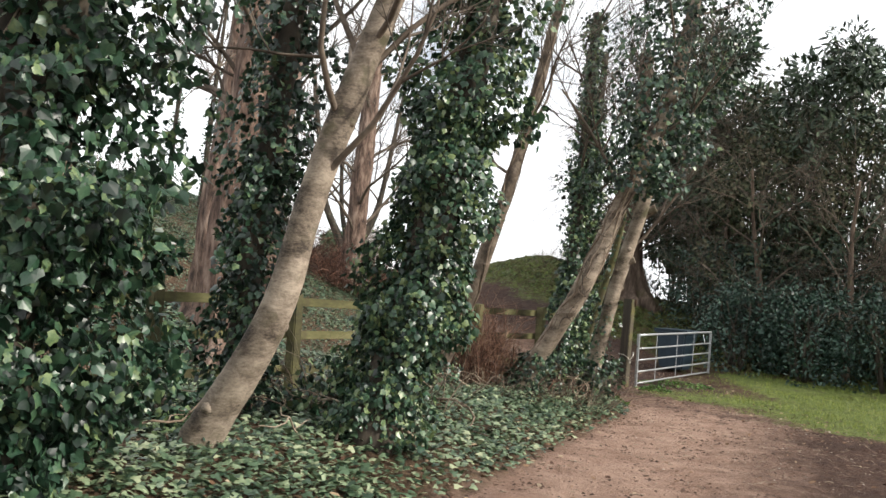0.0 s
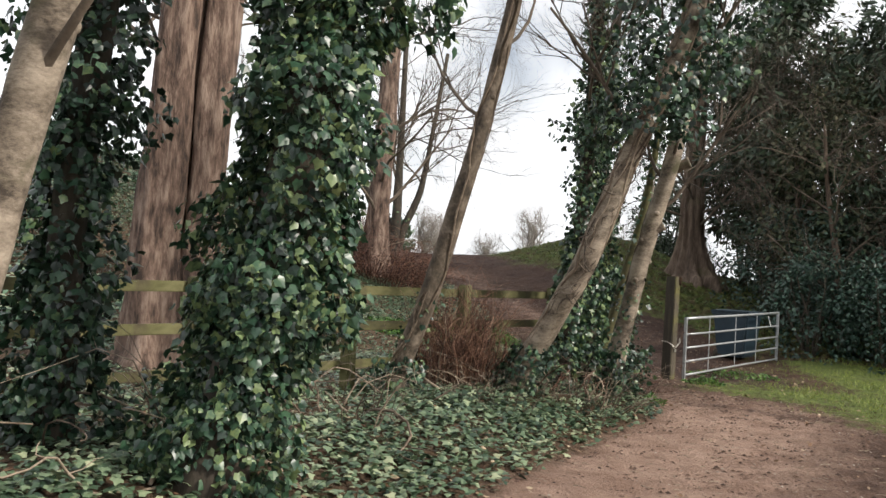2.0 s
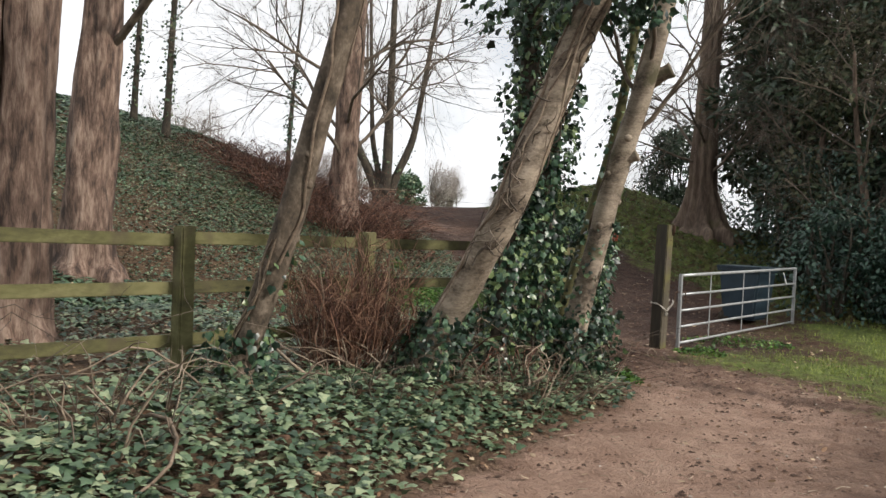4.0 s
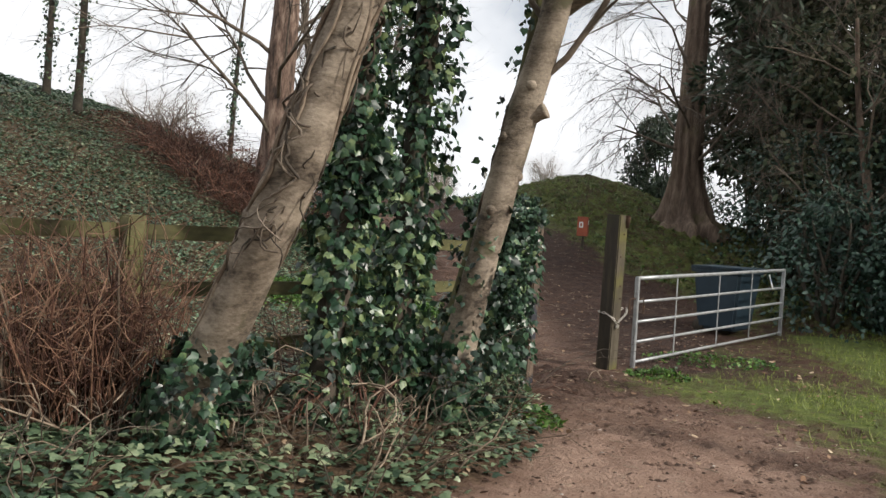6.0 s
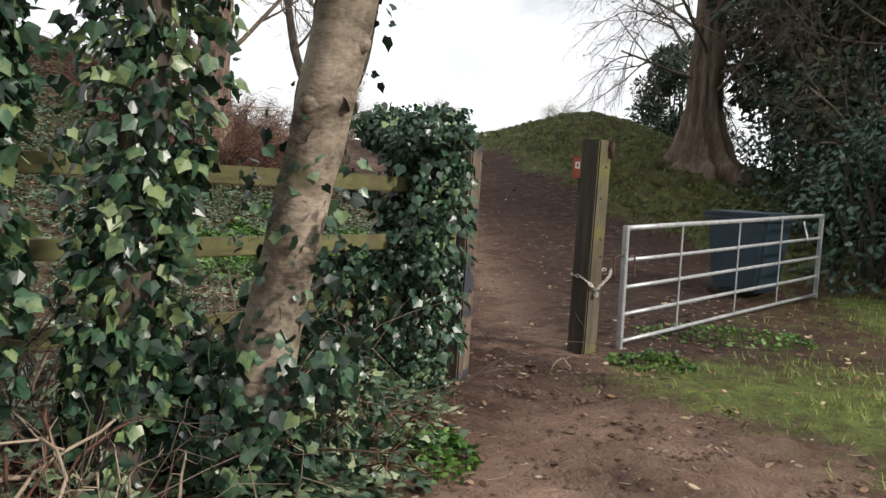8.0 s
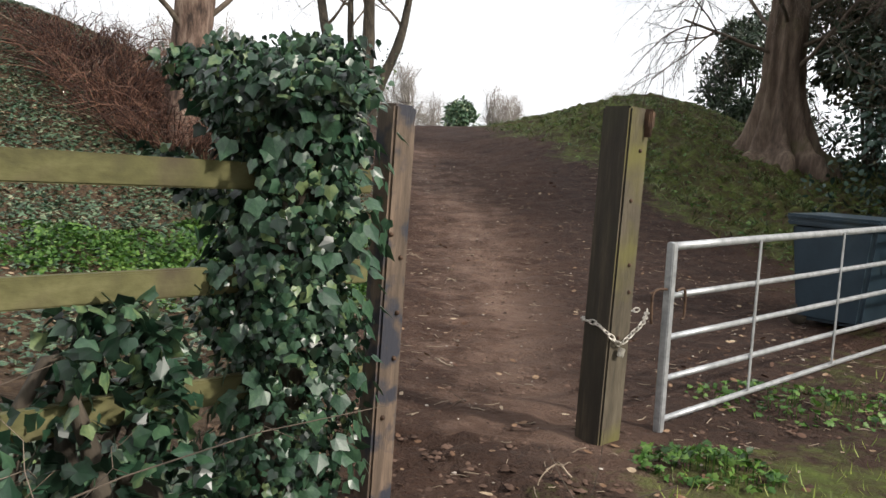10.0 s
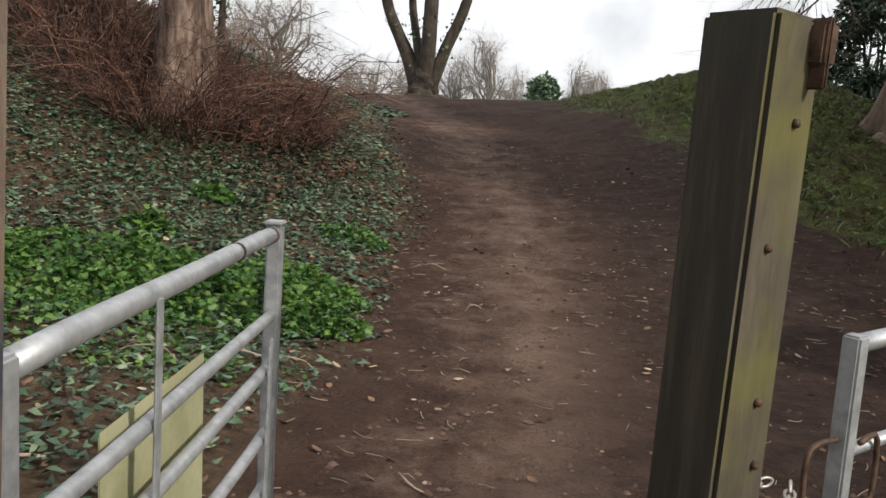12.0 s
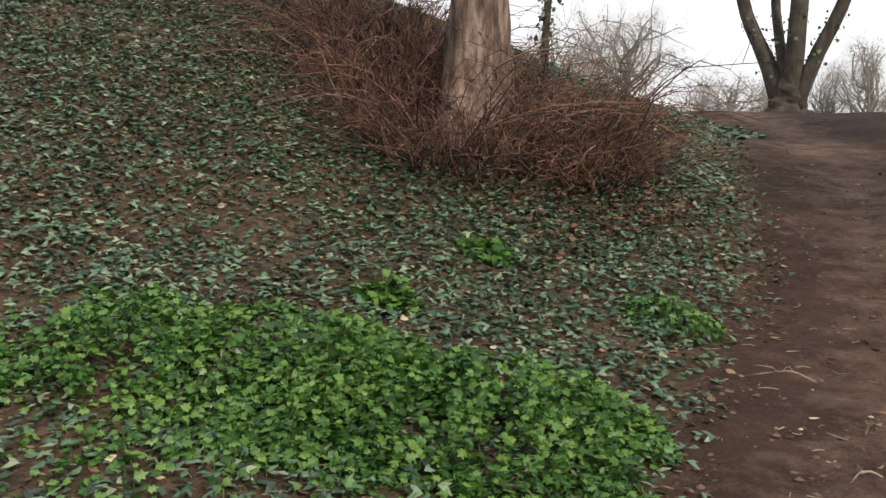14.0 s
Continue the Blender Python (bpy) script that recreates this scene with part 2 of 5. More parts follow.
BOARD = material("pale_board", ((0.3, (0.27, 0.27, 0.15)), (0.7, (0.42, 0.41, 0.25))), 3, 0.6, bump=0.1, moss=((0.19, 0.20, 0.10), 4, 0.55, 0.75))
BINBLUE = material("dark_blue_plastic", ((0.3, (0.012, 0.026, 0.040)), (0.7, (0.024, 0.045, 0.062))), 4, 0.45, bump=0.1, bumpdist=0.004, moss=((0.03, 0.045, 0.045), 3, 0.6, 0.8))
REDBIN = material("red_painted_steel", ((0.3, (0.22, 0.045, 0.02)), (0.7, (0.36, 0.085, 0.035))), 7, 0.5, bump=0.15, bumpdist=0.004, moss=((0.13, 0.04, 0.02), 6, 0.56, 0.72))
WHITE = material("white_vinyl", ((0.3, (0.62, 0.62, 0.60)), (0.7, (0.78, 0.78, 0.76))), 9, 0.5, bump=0)
BLUEVINYL = material("blue_vinyl", ((0.3, (0.05, 0.09, 0.30)), (0.7, (0.10, 0.16, 0.42))), 9, 0.5, bump=0)


# ---- shape helpers ----
class Geo:
    """Gathers vertices and faces for one mesh."""

    def __init__(self):
        self.v, self.f, self.n = [], {3: [], 4: []}, 0

    def add(self, verts, *faces):
        verts = np.asarray(verts, float).reshape(-1, 3)
        for f in faces:
            f = np.asarray(f, int)
            if len(f):
                self.f[f.shape[1]].append(f + self.n)
        self.v.append(verts)
        self.n += len(verts)

    def tube(self, pts, radii, sides=8, cap=True, rough=0.0, seed=0, flute=None):
        pts, radii = np.asarray(pts, float), np.broadcast_to(np.asarray(radii, float), (len(pts),))
        d = np.gradient(pts, axis=0)
        d /= np.linalg.norm(d, axis=1)[:, None] + 1e-9
        ref = np.array([0.0, 1.0, 0.13]) if abs(d[:, 1]).max() < 0.9 else np.array([1.0, 0.05, 0.1])
        a = np.cross(d, ref)
        a /= np.linalg.norm(a, axis=1)[:, None] + 1e-9
        c = np.cross(d, a)
        th = np.linspace(0, 2 * np.pi, sides, endpoint=False)
        r = radii[:, None] * np.ones(sides)
        if rough:
            k = np.arange(len(pts))[:, None]
            r = r * (1 + rough * (np.sin(2 * th + 0.55 * k + seed) * 0.5 + np.sin(3 * th - 0.9 * k + 2 * seed) * 0.35
                                  + np.sin(5 * th + 1.7 * k + seed * 3) * 0.3 + np.random.RandomState(seed + 7).uniform(-0.3, 0.3, r.shape)))
        if flute is not None:
            r = r * flute(th[None, :], np.linspace(0, 1, len(pts))[:, None])
        v = pts[:, None] + r[..., None] * (np.cos(th)[None, :, None] * a[:, None] + np.sin(th)[None, :, None] * c[:, None])
        i = np.arange((len(pts) - 1) * sides).reshape(-1, sides)
        j = np.roll(i, -1, axis=1)
        q = np.stack([i, j, j + sides, i + sides], -1).reshape(-1, 4)
        v = v.reshape(-1, 3)
        if cap:
            m = len(v)
            v = np.vstack([v, pts[-1:] + d[-1:] * radii[-1] * 0.3, pts[:1]])
            e = np.arange(sides)
            last = (len(pts) - 1) * sides
            t = np.vstack([np.stack([last + e, last + np.roll(e, -1), np.full(sides, m)], 1), np.stack([np.roll(e, -1), e, np.full(sides, m + 1)], 1)])
            self.add(v, q, t)
        else:
            self.add(v, q)

    def spikes(self, p, way, r):
        """Fine twigs: a slender three-sided spike from each place along its way."""
        p, way = np.asarray(p, float), np.asarray(way, float)
        n = len(p)
        a = np.cross(way, (0.31, 0.52, 0.79))
        a /= np.linalg.norm(a, axis=1)[:, None] + 1e-9
        b = np.cross(way, a)
        b /= np.linalg.norm(b, axis=1)[:, None] + 1e-9
        r = np.broadcast_to(np.asarray(r, float), (n,))[:, None]
        v = np.stack([p + a * r, p + (-0.5 * a + 0.87 * b) * r, p + (-0.5 * a - 0.87 * b) * r, p + way], 1)
        f = (np.arange(n) * 4)[:, None, None] + np.array([(0, 1, 3), (1, 2, 3), (2, 0, 3)])[None]
        self.add(v.reshape(-1, 3), f.reshape(-1, 3))

    def leaves(self, p, tip, nrm, size, template):
        """One leaf at each place: tip and nrm say where it points and faces."""
        tv, tf = template
        p, tip, nrm = (np.asarray(q, float) for q in (p, tip, nrm))
        if not len(p):
            return
        t = tip / (np.linalg.norm(tip, axis=1)[:, None] + 1e-9)
        nn = nrm - (nrm * t).sum(1)[:, None] * t
        nn /= np.linalg.norm(nn, axis=1)[:, None] + 1e-9
        s = np.cross(t, nn)
        size = np.broadcast_to(np.asarray(size, float), (len(p),))[:, None, None]
        v = p[:, None] + size * (tv[None, :, 0:1] * s[:, None] + tv[None, :, 1:2] * t[:, None] + tv[None, :, 2:3] * nn[:, None])
        f = (np.arange(len(p)) * len(tv))[:, None, None] + tf[None]
        self.add(v.reshape(-1, 3), f.reshape(-1, tf.shape[1]))

    def mesh(self, name, smooth=True):
        me = bpy.data.meshes.new(name)
        v = np.vstack(self.v)
        fs = [np.vstack(x) for x in self.f.values() if x]
        loops = np.concatenate([x.ravel() for x in fs])
        sizes = np.concatenate([np.full(len(x), x.shape[1]) for x in fs])
        me.vertices.add(len(v))
        me.vertices.foreach_set("co", v.astype(np.float32).ravel())
        me.loops.add(len(loops))
        me.loops.foreach_set("vertex_index", loops.astype(np.int32))
        me.polygons.add(len(sizes))
        me.polygons.foreach_set("loop_start", np.concatenate([[0], np.cumsum(sizes)[:-1]]).astype(np.int32))
        me.polygons.foreach_set("use_smooth", np.full(len(sizes), smooth))
        me.update(calc_edges=True)
        me.validate()
        return me


def outline(pts, droop=0.12):
    """A leaf template: a fan from its base, gently folded along the midrib."""
    pts = [(x, y, -0.22 * abs(x) - droop * max(0, y - 0.4)) for x, y in pts]
    return np.array(pts), np.array([(0, i, i + 1) for i in range(1, len(pts) - 1)])


IVY_LEAF = outline([(0, 0), (0.28, -0.12), (0.44, 0.12), (0.53, 0.36), (0.30, 0.55), (0, 1.0), (-0.30, 0.55), (-0.53, 0.36), (-0.44, 0.12), (-0.28, -0.12)], 0.2)
SMALL_LEAF = (np.array([(0, 0, 0), (0.44, 0.05, -0.10), (0.40, 0.48, -0.10), (0, 1.0, -0.12), (-0.40, 0.48, -0.10), (-0.44, 0.05, -0.10), (0, 0.45, 0.03)]), np.array([(6, 1, 2), (6, 2, 3), (6, 3, 4), (6, 4, 5), (0, 1, 6), (0, 6, 5)])[:4])
GROUND_LEAF = outline([(0, 0), (0.42, -0.06), (0.52, 0.32), (0.24, 0.5), (0, 1.0), (-0.24, 0.5), (-0.52, 0.32), (-0.42, -0.06)], 0.2)
OVAL_LEAF = outline([(0, 0), (0.22, 0.22), (0.24, 0.6), (0, 1.0), (-0.24, 0.6), (-0.22, 0.22)])
HERB_LEAF = outline([(0, 0), (0.12, 0.2), (0.42, 0.22), (0.2, 0.42), (0.36, 0.6), (0.12, 0.68), (0, 1.0), (-0.12, 0.68), (-0.36, 0.6), (-0.2, 0.42), (-0.42, 0.22), (-0.12, 0.2)], 0.25)
BLADE = (np.array([(-0.04, 0, 0), (0.04, 0, 0), (0.03, 0.55, 0.03), (-0.03, 0.55, 0.03), (0, 1.0, -0.16)]), np.array([(0, 1, 2), (0, 2, 3), (3, 2, 4)]))
SPRAY = outline([(0, 0), (0.10, 0.2), (0.16, 0.5), (0.08, 0.9), (0, 1.0), (-0.08, 0.9), (-0.16, 0.5), (-0.10, 0.2)])


def part(name, geo, mat, parent=None, label="", smooth=True):
    me = geo.mesh(name, smooth and mat not in (IVY, GIVY, HIVY, HOLLY, LAUREL, HERB)) if isinstance(geo, Geo) else geo
    if not me.materials:
        me.materials.append(mat)
    ob = new(name, me)
    if parent:
        ob.parent = parent
    if label:
        ob["label"] = label
    return ob


def thing(name, label, category, place=(0, 0, 0), group="", kind=""):
    ob = new(name)
    ob.empty_display_size = 0.2
    ob.location = place
    return tagged(ob, label, category, group, kind)


def block(sx, sy, sz, bevel=0.008, centre=(0, 0, 0), wear=0.0, seed=0):
    """A bevelled block as a mesh, its corners a little out of true."""
    bm = bmesh.new()
    bmesh.ops.create_cube(bm, size=1)
    rng = random.Random(seed)
    for v in bm.verts:
        v.co = Vector((v.co.x * sx, v.co.y * sy, v.co.z * sz)) + Vector(centre) + Vector([rng.uniform(-wear, wear) for _ in range(3)])
    bmesh.ops.bevel(bm, geom=bm.edges[:], offset=bevel, segments=2, affect="EDGES")
    me = bpy.data.meshes.new("block")
    bm.to_mesh(me)
    bm.free()
    return me


# ---- the lie of the land ----
def ramp01(a, lo, hi):
    t = np.clip((a - lo) / (hi - lo), 0, 1)
    return t * t * (3 - 2 * t)


_py = np.linspace(-60, 220, 1401)
_pz = np.interp(_py, [-60, 0, 4, 14, 19, 22, 25, 28, 33, 37, 41, 46, 60, 110, 220], [0.15, 0.0, -0.02, -0.22, -0.28, -0.25, 0.0, 0.5, 1.42, 2.02, 2.08, 1.9, 1.0, 0.0, -1.0])
_k = np.exp(-np.linspace(-2.5, 2.5, 21) ** 2)
_pz[10:-10] = np.convolve(_pz, _k / _k.sum(), "same")[10:-10]
HILL = np.array((-17.0, 27.0))


def track_left(y):
    """Where the trodden track ends on the side of the ivy bank."""
    return np.interp(y, [-20, 0, 4, 7.4, 11.5, 13.9, 15.8, 16.8, 18.8, 20.3, 21.6, 22.8, 25.9, 27.3, 33, 38, 60], [-9, -2.6, -1.0, 0.5, 2.15, 3.2, 3.2, 3.0, 2.3, 1.85, 1.75, 1.3, 0.55, -0.1, -2.9, -6.5, -16])


def track_right(y):
    """Where turf begins on the open side."""
    return np.interp(y, [-20, 0, 8, 12.4, 15, 16.5, 17.3, 17.8, 19, 21, 24, 26, 28, 31, 33, 36, 40, 60], [14, 9, 8, 6.6, 5.5, 5.0, 4.35, 4.3, 5.4, 6.2, 6.6, 5.6, 4.3, 2.8, 1.7, 0.35, 0.2, 4])


def land(x, y):
    """Height of the ground."""
    x, y = np.asarray(x, float), np.asarray(y, float)
    z = np.interp(y, _py, _pz)
    z = np.where(y > 20, z * (1 - 0.25 * ramp01(x, 4, 10)), z)
    r = np.hypot(x - HILL[0], np.where(y > HILL[1], 1.7, 1.0) * (y - HILL[1]))
    z = z + np.interp(r, [0, 5, 6.5, 9.5, 12.1, 14, 15.5, 16.7, 17.7, 19], [4.3, 4.0, 3.7, 2.95, 2.0, 1.2, 0.62, 0.28, 0.08, 0])
    sx = np.where(x < 4.6, 3.0, 3.4)
    z = z + 1.1 * np.exp(-((x - 4.6) / sx) ** 2 - ((y - 36.5) / 8.0) ** 2)
    bank = np.clip(track_left(y) - x, 0, 3.2)
    z = z + np.interp(bank, [0, 0.5, 1.2, 1.8, 2.5, 3.2], [0, 0.16, 0.36, 0.38, 0.32, 0.30]) * (1 - ramp01(y, 15.5, 18)) + 0.10 * np.clip(bank, 0, 1) * ramp01(y, 18, 20) * (1 - ramp01(y, 33, 38))
    far = ramp01(np.hypot(x, y - 20), 60, 200)
    z = z * (1 - far) + far * -1.5
    return z + 0.02 * np.sin(1.7 * x + 0.6 * y) * np.cos(1.3 * y - 0.4 * x) * (1 - far)


def on_land(x, y, dz=0.0):
    return float(x), float(y), float(land(x, y)) + dz


def axis(lo, hi, step, reach):
    a, out_lo, out_hi, s = np.arange(lo, hi + step / 2, step), [], [], step
    x = 0.0
    while x < reach:
        s *= 1.18
        x += s
        out_lo.append(lo - x)
        out_hi.append(a[-1] + x)
    return np.array(out_lo[::-1] + list(a) + out_hi)


def build_ground():
    xs, ys = axis(-4.0, 8.6, 0.095, 1500), axis(3.0, 38.0, 0.105, 1500)
    gx, gy = np.meshgrid(xs, ys)
    rng = np.random.RandomState(3)
    z = land(gx, gy)
    near = (gx > -6) & (gx < 9) & (gy > 0) & (gy < 34)
    small = rng.uniform(-1, 1, gx.shape)
    small = (small + np.roll(small, 1, 0) + np.roll(small, 1, 1) + np.roll(small, (1, 1), (0, 1))) / 4
    z = z + np.where(near, small * 0.03, 0)
    # tussocks over the mound
    tuss = np.clip(gx - track_right(gy), 0, 1) * (gy > 23) * (gy < 42)
    z = z + tuss * 0.10 * (np.sin(9 * gx + 3 * np.sin(2.3 * gy)) * np.sin(8.1 * gy + 2 * np.sin(3.1 * gx)) + 0.6 * np.sin(17 * gx + gy) * np.sin(15 * gy - 2 * gx))
    # boot and hoof prints in the soft ground beside the track
    wave = 0.32 * np.sin(1.9 * gy + 0.5) + 0.18 * np.sin(4.3 * gy + gx)
    soft = np.exp(-((gx - (track_right(gy) - 0.9 + wave)) / 0.85) ** 2) * (0.75 + 0.35 * np.sin(2.7 * gy + 1.3 * gx)) * (gy < 18.0) * near
    z = z + soft * 0.05 * np.sin(17 * gx + 4 * np.sin(6 * gy)) * np.sin(15 * gy + 3 * np.sin(7 * gx))
    g = Geo()
    i = np.arange(gx.size).reshape(gx.shape)
    g.add(np.stack([gx, gy, z], -1), np.stack([i[:-1, :-1], i[:-1, 1:], i[1:, 1:], i[1:, :-1]], -1).reshape(-1, 4))
    me = g.mesh("ground")
    left, right = track_left(gy) - gx, gx - track_right(gy) + wave * 0.8
    zones = {
        "litter": np.clip(0.5 + left * 1.4, 0, 1.2) * (gy < 40),
        "turf": np.maximum(np.clip(0.40 + right * 0.40, 0, np.maximum(np.interp(gy, [17.2, 18.8, 22.5, 24.5], [0.72, 0.36, 0.36, 0.52]), 0.8 * ramp01(gx, 6.2, 8.0) * (gy < 22.5))) * (right > -0.9), np.clip((gy - 40) * 0.3, 0, 1.2)),
        # mud along the prints; past the gateway, mud with shade painted in
        "mud": np.clip(soft * 0.5, 0, 1) + ramp01(gy, 16.0, 20.0) * np.clip(1.15 - np.abs(gx - 5.2 + 0.12 * (gy - 18)) / 1.9, 0, 1),
        "pale": np.clip(1.25 - np.abs(gx - (track_left(gy) + 1.0)) / 1.8, 0, 1) * (1 - ramp01(gy, 13.5, 17.5)) + 0.40 * np.clip(1 - np.abs(gx - track_left(gy) - 1.4) / 1.2, 0, 1) * ramp01(gy, 13.5, 17.5),
    }
    for name, val in zones.items():
        a = me.attributes.new(name, "FLOAT", "POINT")
        a.data.foreach_set("value", np.ascontiguousarray(val, np.float32).ravel())
    ob = part("ground", me, EARTH)
    return tagged(ob, "trodden red-brown earth track between leaf litter and turf", "ground", kind="structure")


build_ground()


# ---- plants ----
def bend(a, b, n=8, wob=0.05, seed=0, sag=0.0):
    """A wavering line from a to b."""
    rng = np.random.RandomState(seed)
    t = np.linspace(0, 1, n)[:, None]
    a, b = np.asarray(a, float), np.asarray(b, float)
    w = np.zeros((n, 3))
    for k in (1, 2, 3):
        w += rng.uniform(-1, 1, 3) * np.sin(np.pi * k * t) * wob / k
    w[:, 2] -= sag * np.sin(np.pi * t[:, 0])
    return a + (b - a) * t + w


def spline(pts, n):
    """A smooth line through a few points."""
    pts = np.asarray(pts, float)
    s = np.linspace(0, len(pts) - 1, n)
    out = []
    for u in s:
        i = min(int(u), len(pts) - 2)
        f = u - i
        p0, p1, p2, p3 = pts[max(i - 1, 0)], pts[i], pts[i + 1], pts[min(i + 2, len(pts) - 1)]
        out.append(0.5 * (2 * p1 + (p2 - p0) * f + (2 * p0 - 5 * p1 + 4 * p2 - p3) * f ** 2 + (3 * p1 - p0 - 3 * p2 + p3) * f ** 3))
    return np.array(out)


def grow(g, start, way, length, radius, depth, rng, up=0.15, spread=0.8, kids=4, wob=0.16, sides=6, thin=0.55):
    """A limb and, down to the twigs, all that it carries."""
    n = (2, 3, 4, 5)[min(depth, 3)]
    way = np.asarray(way, float) / np.linalg.norm(way)
    p, pts = np.asarray(start, float), [np.asarray(start, float)]
    for _ in range(n):
        way = way + rng.uniform(-wob, wob, 3) * 1.6 + np.array((0, 0, up * 0.25))
        way /= np.linalg.norm(way)
        p = p + way * length / n
        pts.append(p)
    pts = np.array(pts)
    g.tube(pts, np.linspace(radius, radius * 0.45, n + 1), max(3, sides), cap=False)
    if depth <= 0:
        k = rng.randint(0, n + 1, 4)
        g.spikes(pts[k], (way + rng.normal(0, 0.6, (4, 3)) + np.array((0, 0, up * 0.5))) * length * rng.uniform(0.4, 1.0, (4, 1)), radius * 0.5)
        return
    for k in range(kids):
        f = rng.uniform(0.3, 1.0)
        i = min(int(f * n), n - 1)
        q = pts[i] + (pts[i + 1] - pts[i]) * (f * n - i)
        side = rng.uniform(-1, 1, 3)
        d = (pts[i + 1] - pts[i]) / np.linalg.norm(pts[i + 1] - pts[i])
        grow(g, q, d + side * spread + np.array((0, 0, up)), length * rng.uniform(0.45, 0.75), radius * thin * (1 - 0.3 * f), depth - 1, rng, up, spread, kids, wob, sides - 1, thin)


def ivy_on(g, line, radii, count, size, seed, lump=0.36, template=IVY_LEAF, hang=1.0, fill=0.35):
    """Ivy leaves round a line, in lumps with gaps, the tips hanging."""
    count, size = int(count * 1.35), size * 0.80
    rng = np.random.RandomState(seed)
    line, radii = np.asarray(line, float), np.asarray(radii, float)
    seg = np.linalg.norm(np.diff(line, axis=0), axis=1)
    w = np.concatenate([[0], np.cumsum(seg)])
    u = rng.uniform(0, w[-1], count)
    p = np.stack([np.interp(u, w, line[:, k]) for k in range(3)], 1)
    r = np.interp(u, w, radii)
    th = rng.uniform(0, 2 * np.pi, count)
    l = 1 + lump * (np.sin(2 * th + u * 2.1 + seed) + 0.8 * np.sin(3 * th - u * 3.7 + 2 * seed) + 0.6 * np.sin(u * 6.1 + th + seed) + 0.5 * np.sin(u * 11.3 - 2 * th))
    out = np.stack([np.cos(th), np.sin(th), np.zeros(count)], 1)
    rr = r * np.clip(l, 0.4, 1.6) * (1 - fill * rng.uniform(0, 1, count) ** 1.5)
    p = p + out * rr[:, None] + rng.normal(0, 0.02, (count, 3))
    tip = out * 0.45 + rng.normal(0, 0.75, (count, 3)) + np.array((0, 0, -hang))
    nrm = out + rng.normal(0, 0.62, (count, 3)) + np.array((0, 0, 0.4))
    g.leaves(p, tip, nrm, rng.uniform(0.45, 1.3, count) * size, template)


def vines(g, line, radii, count, seed, r=0.008):
    """Bare ivy stems winding up a trunk."""
    rng = np.random.RandomState(seed)
    n = len(line)
    for _ in range(count):
        a, b = sorted(rng.randint(0, n, 2))
        if b - a < 3:
            a, b = 0, n - 1
        i = np.arange(a, b + 1)
        th = rng.uniform(0, 6.28) + np.cumsum(rng.uniform(-0.6, 0.6, len(i)))
        p = line[i] + np.stack([np.cos(th), np.sin(th), 0 * th], 1) * (radii[i] + r)[:, None]
        g.tube(spline(p, len(i) * 3), r * rng.uniform(0.6, 1.6), 5, cap=False)


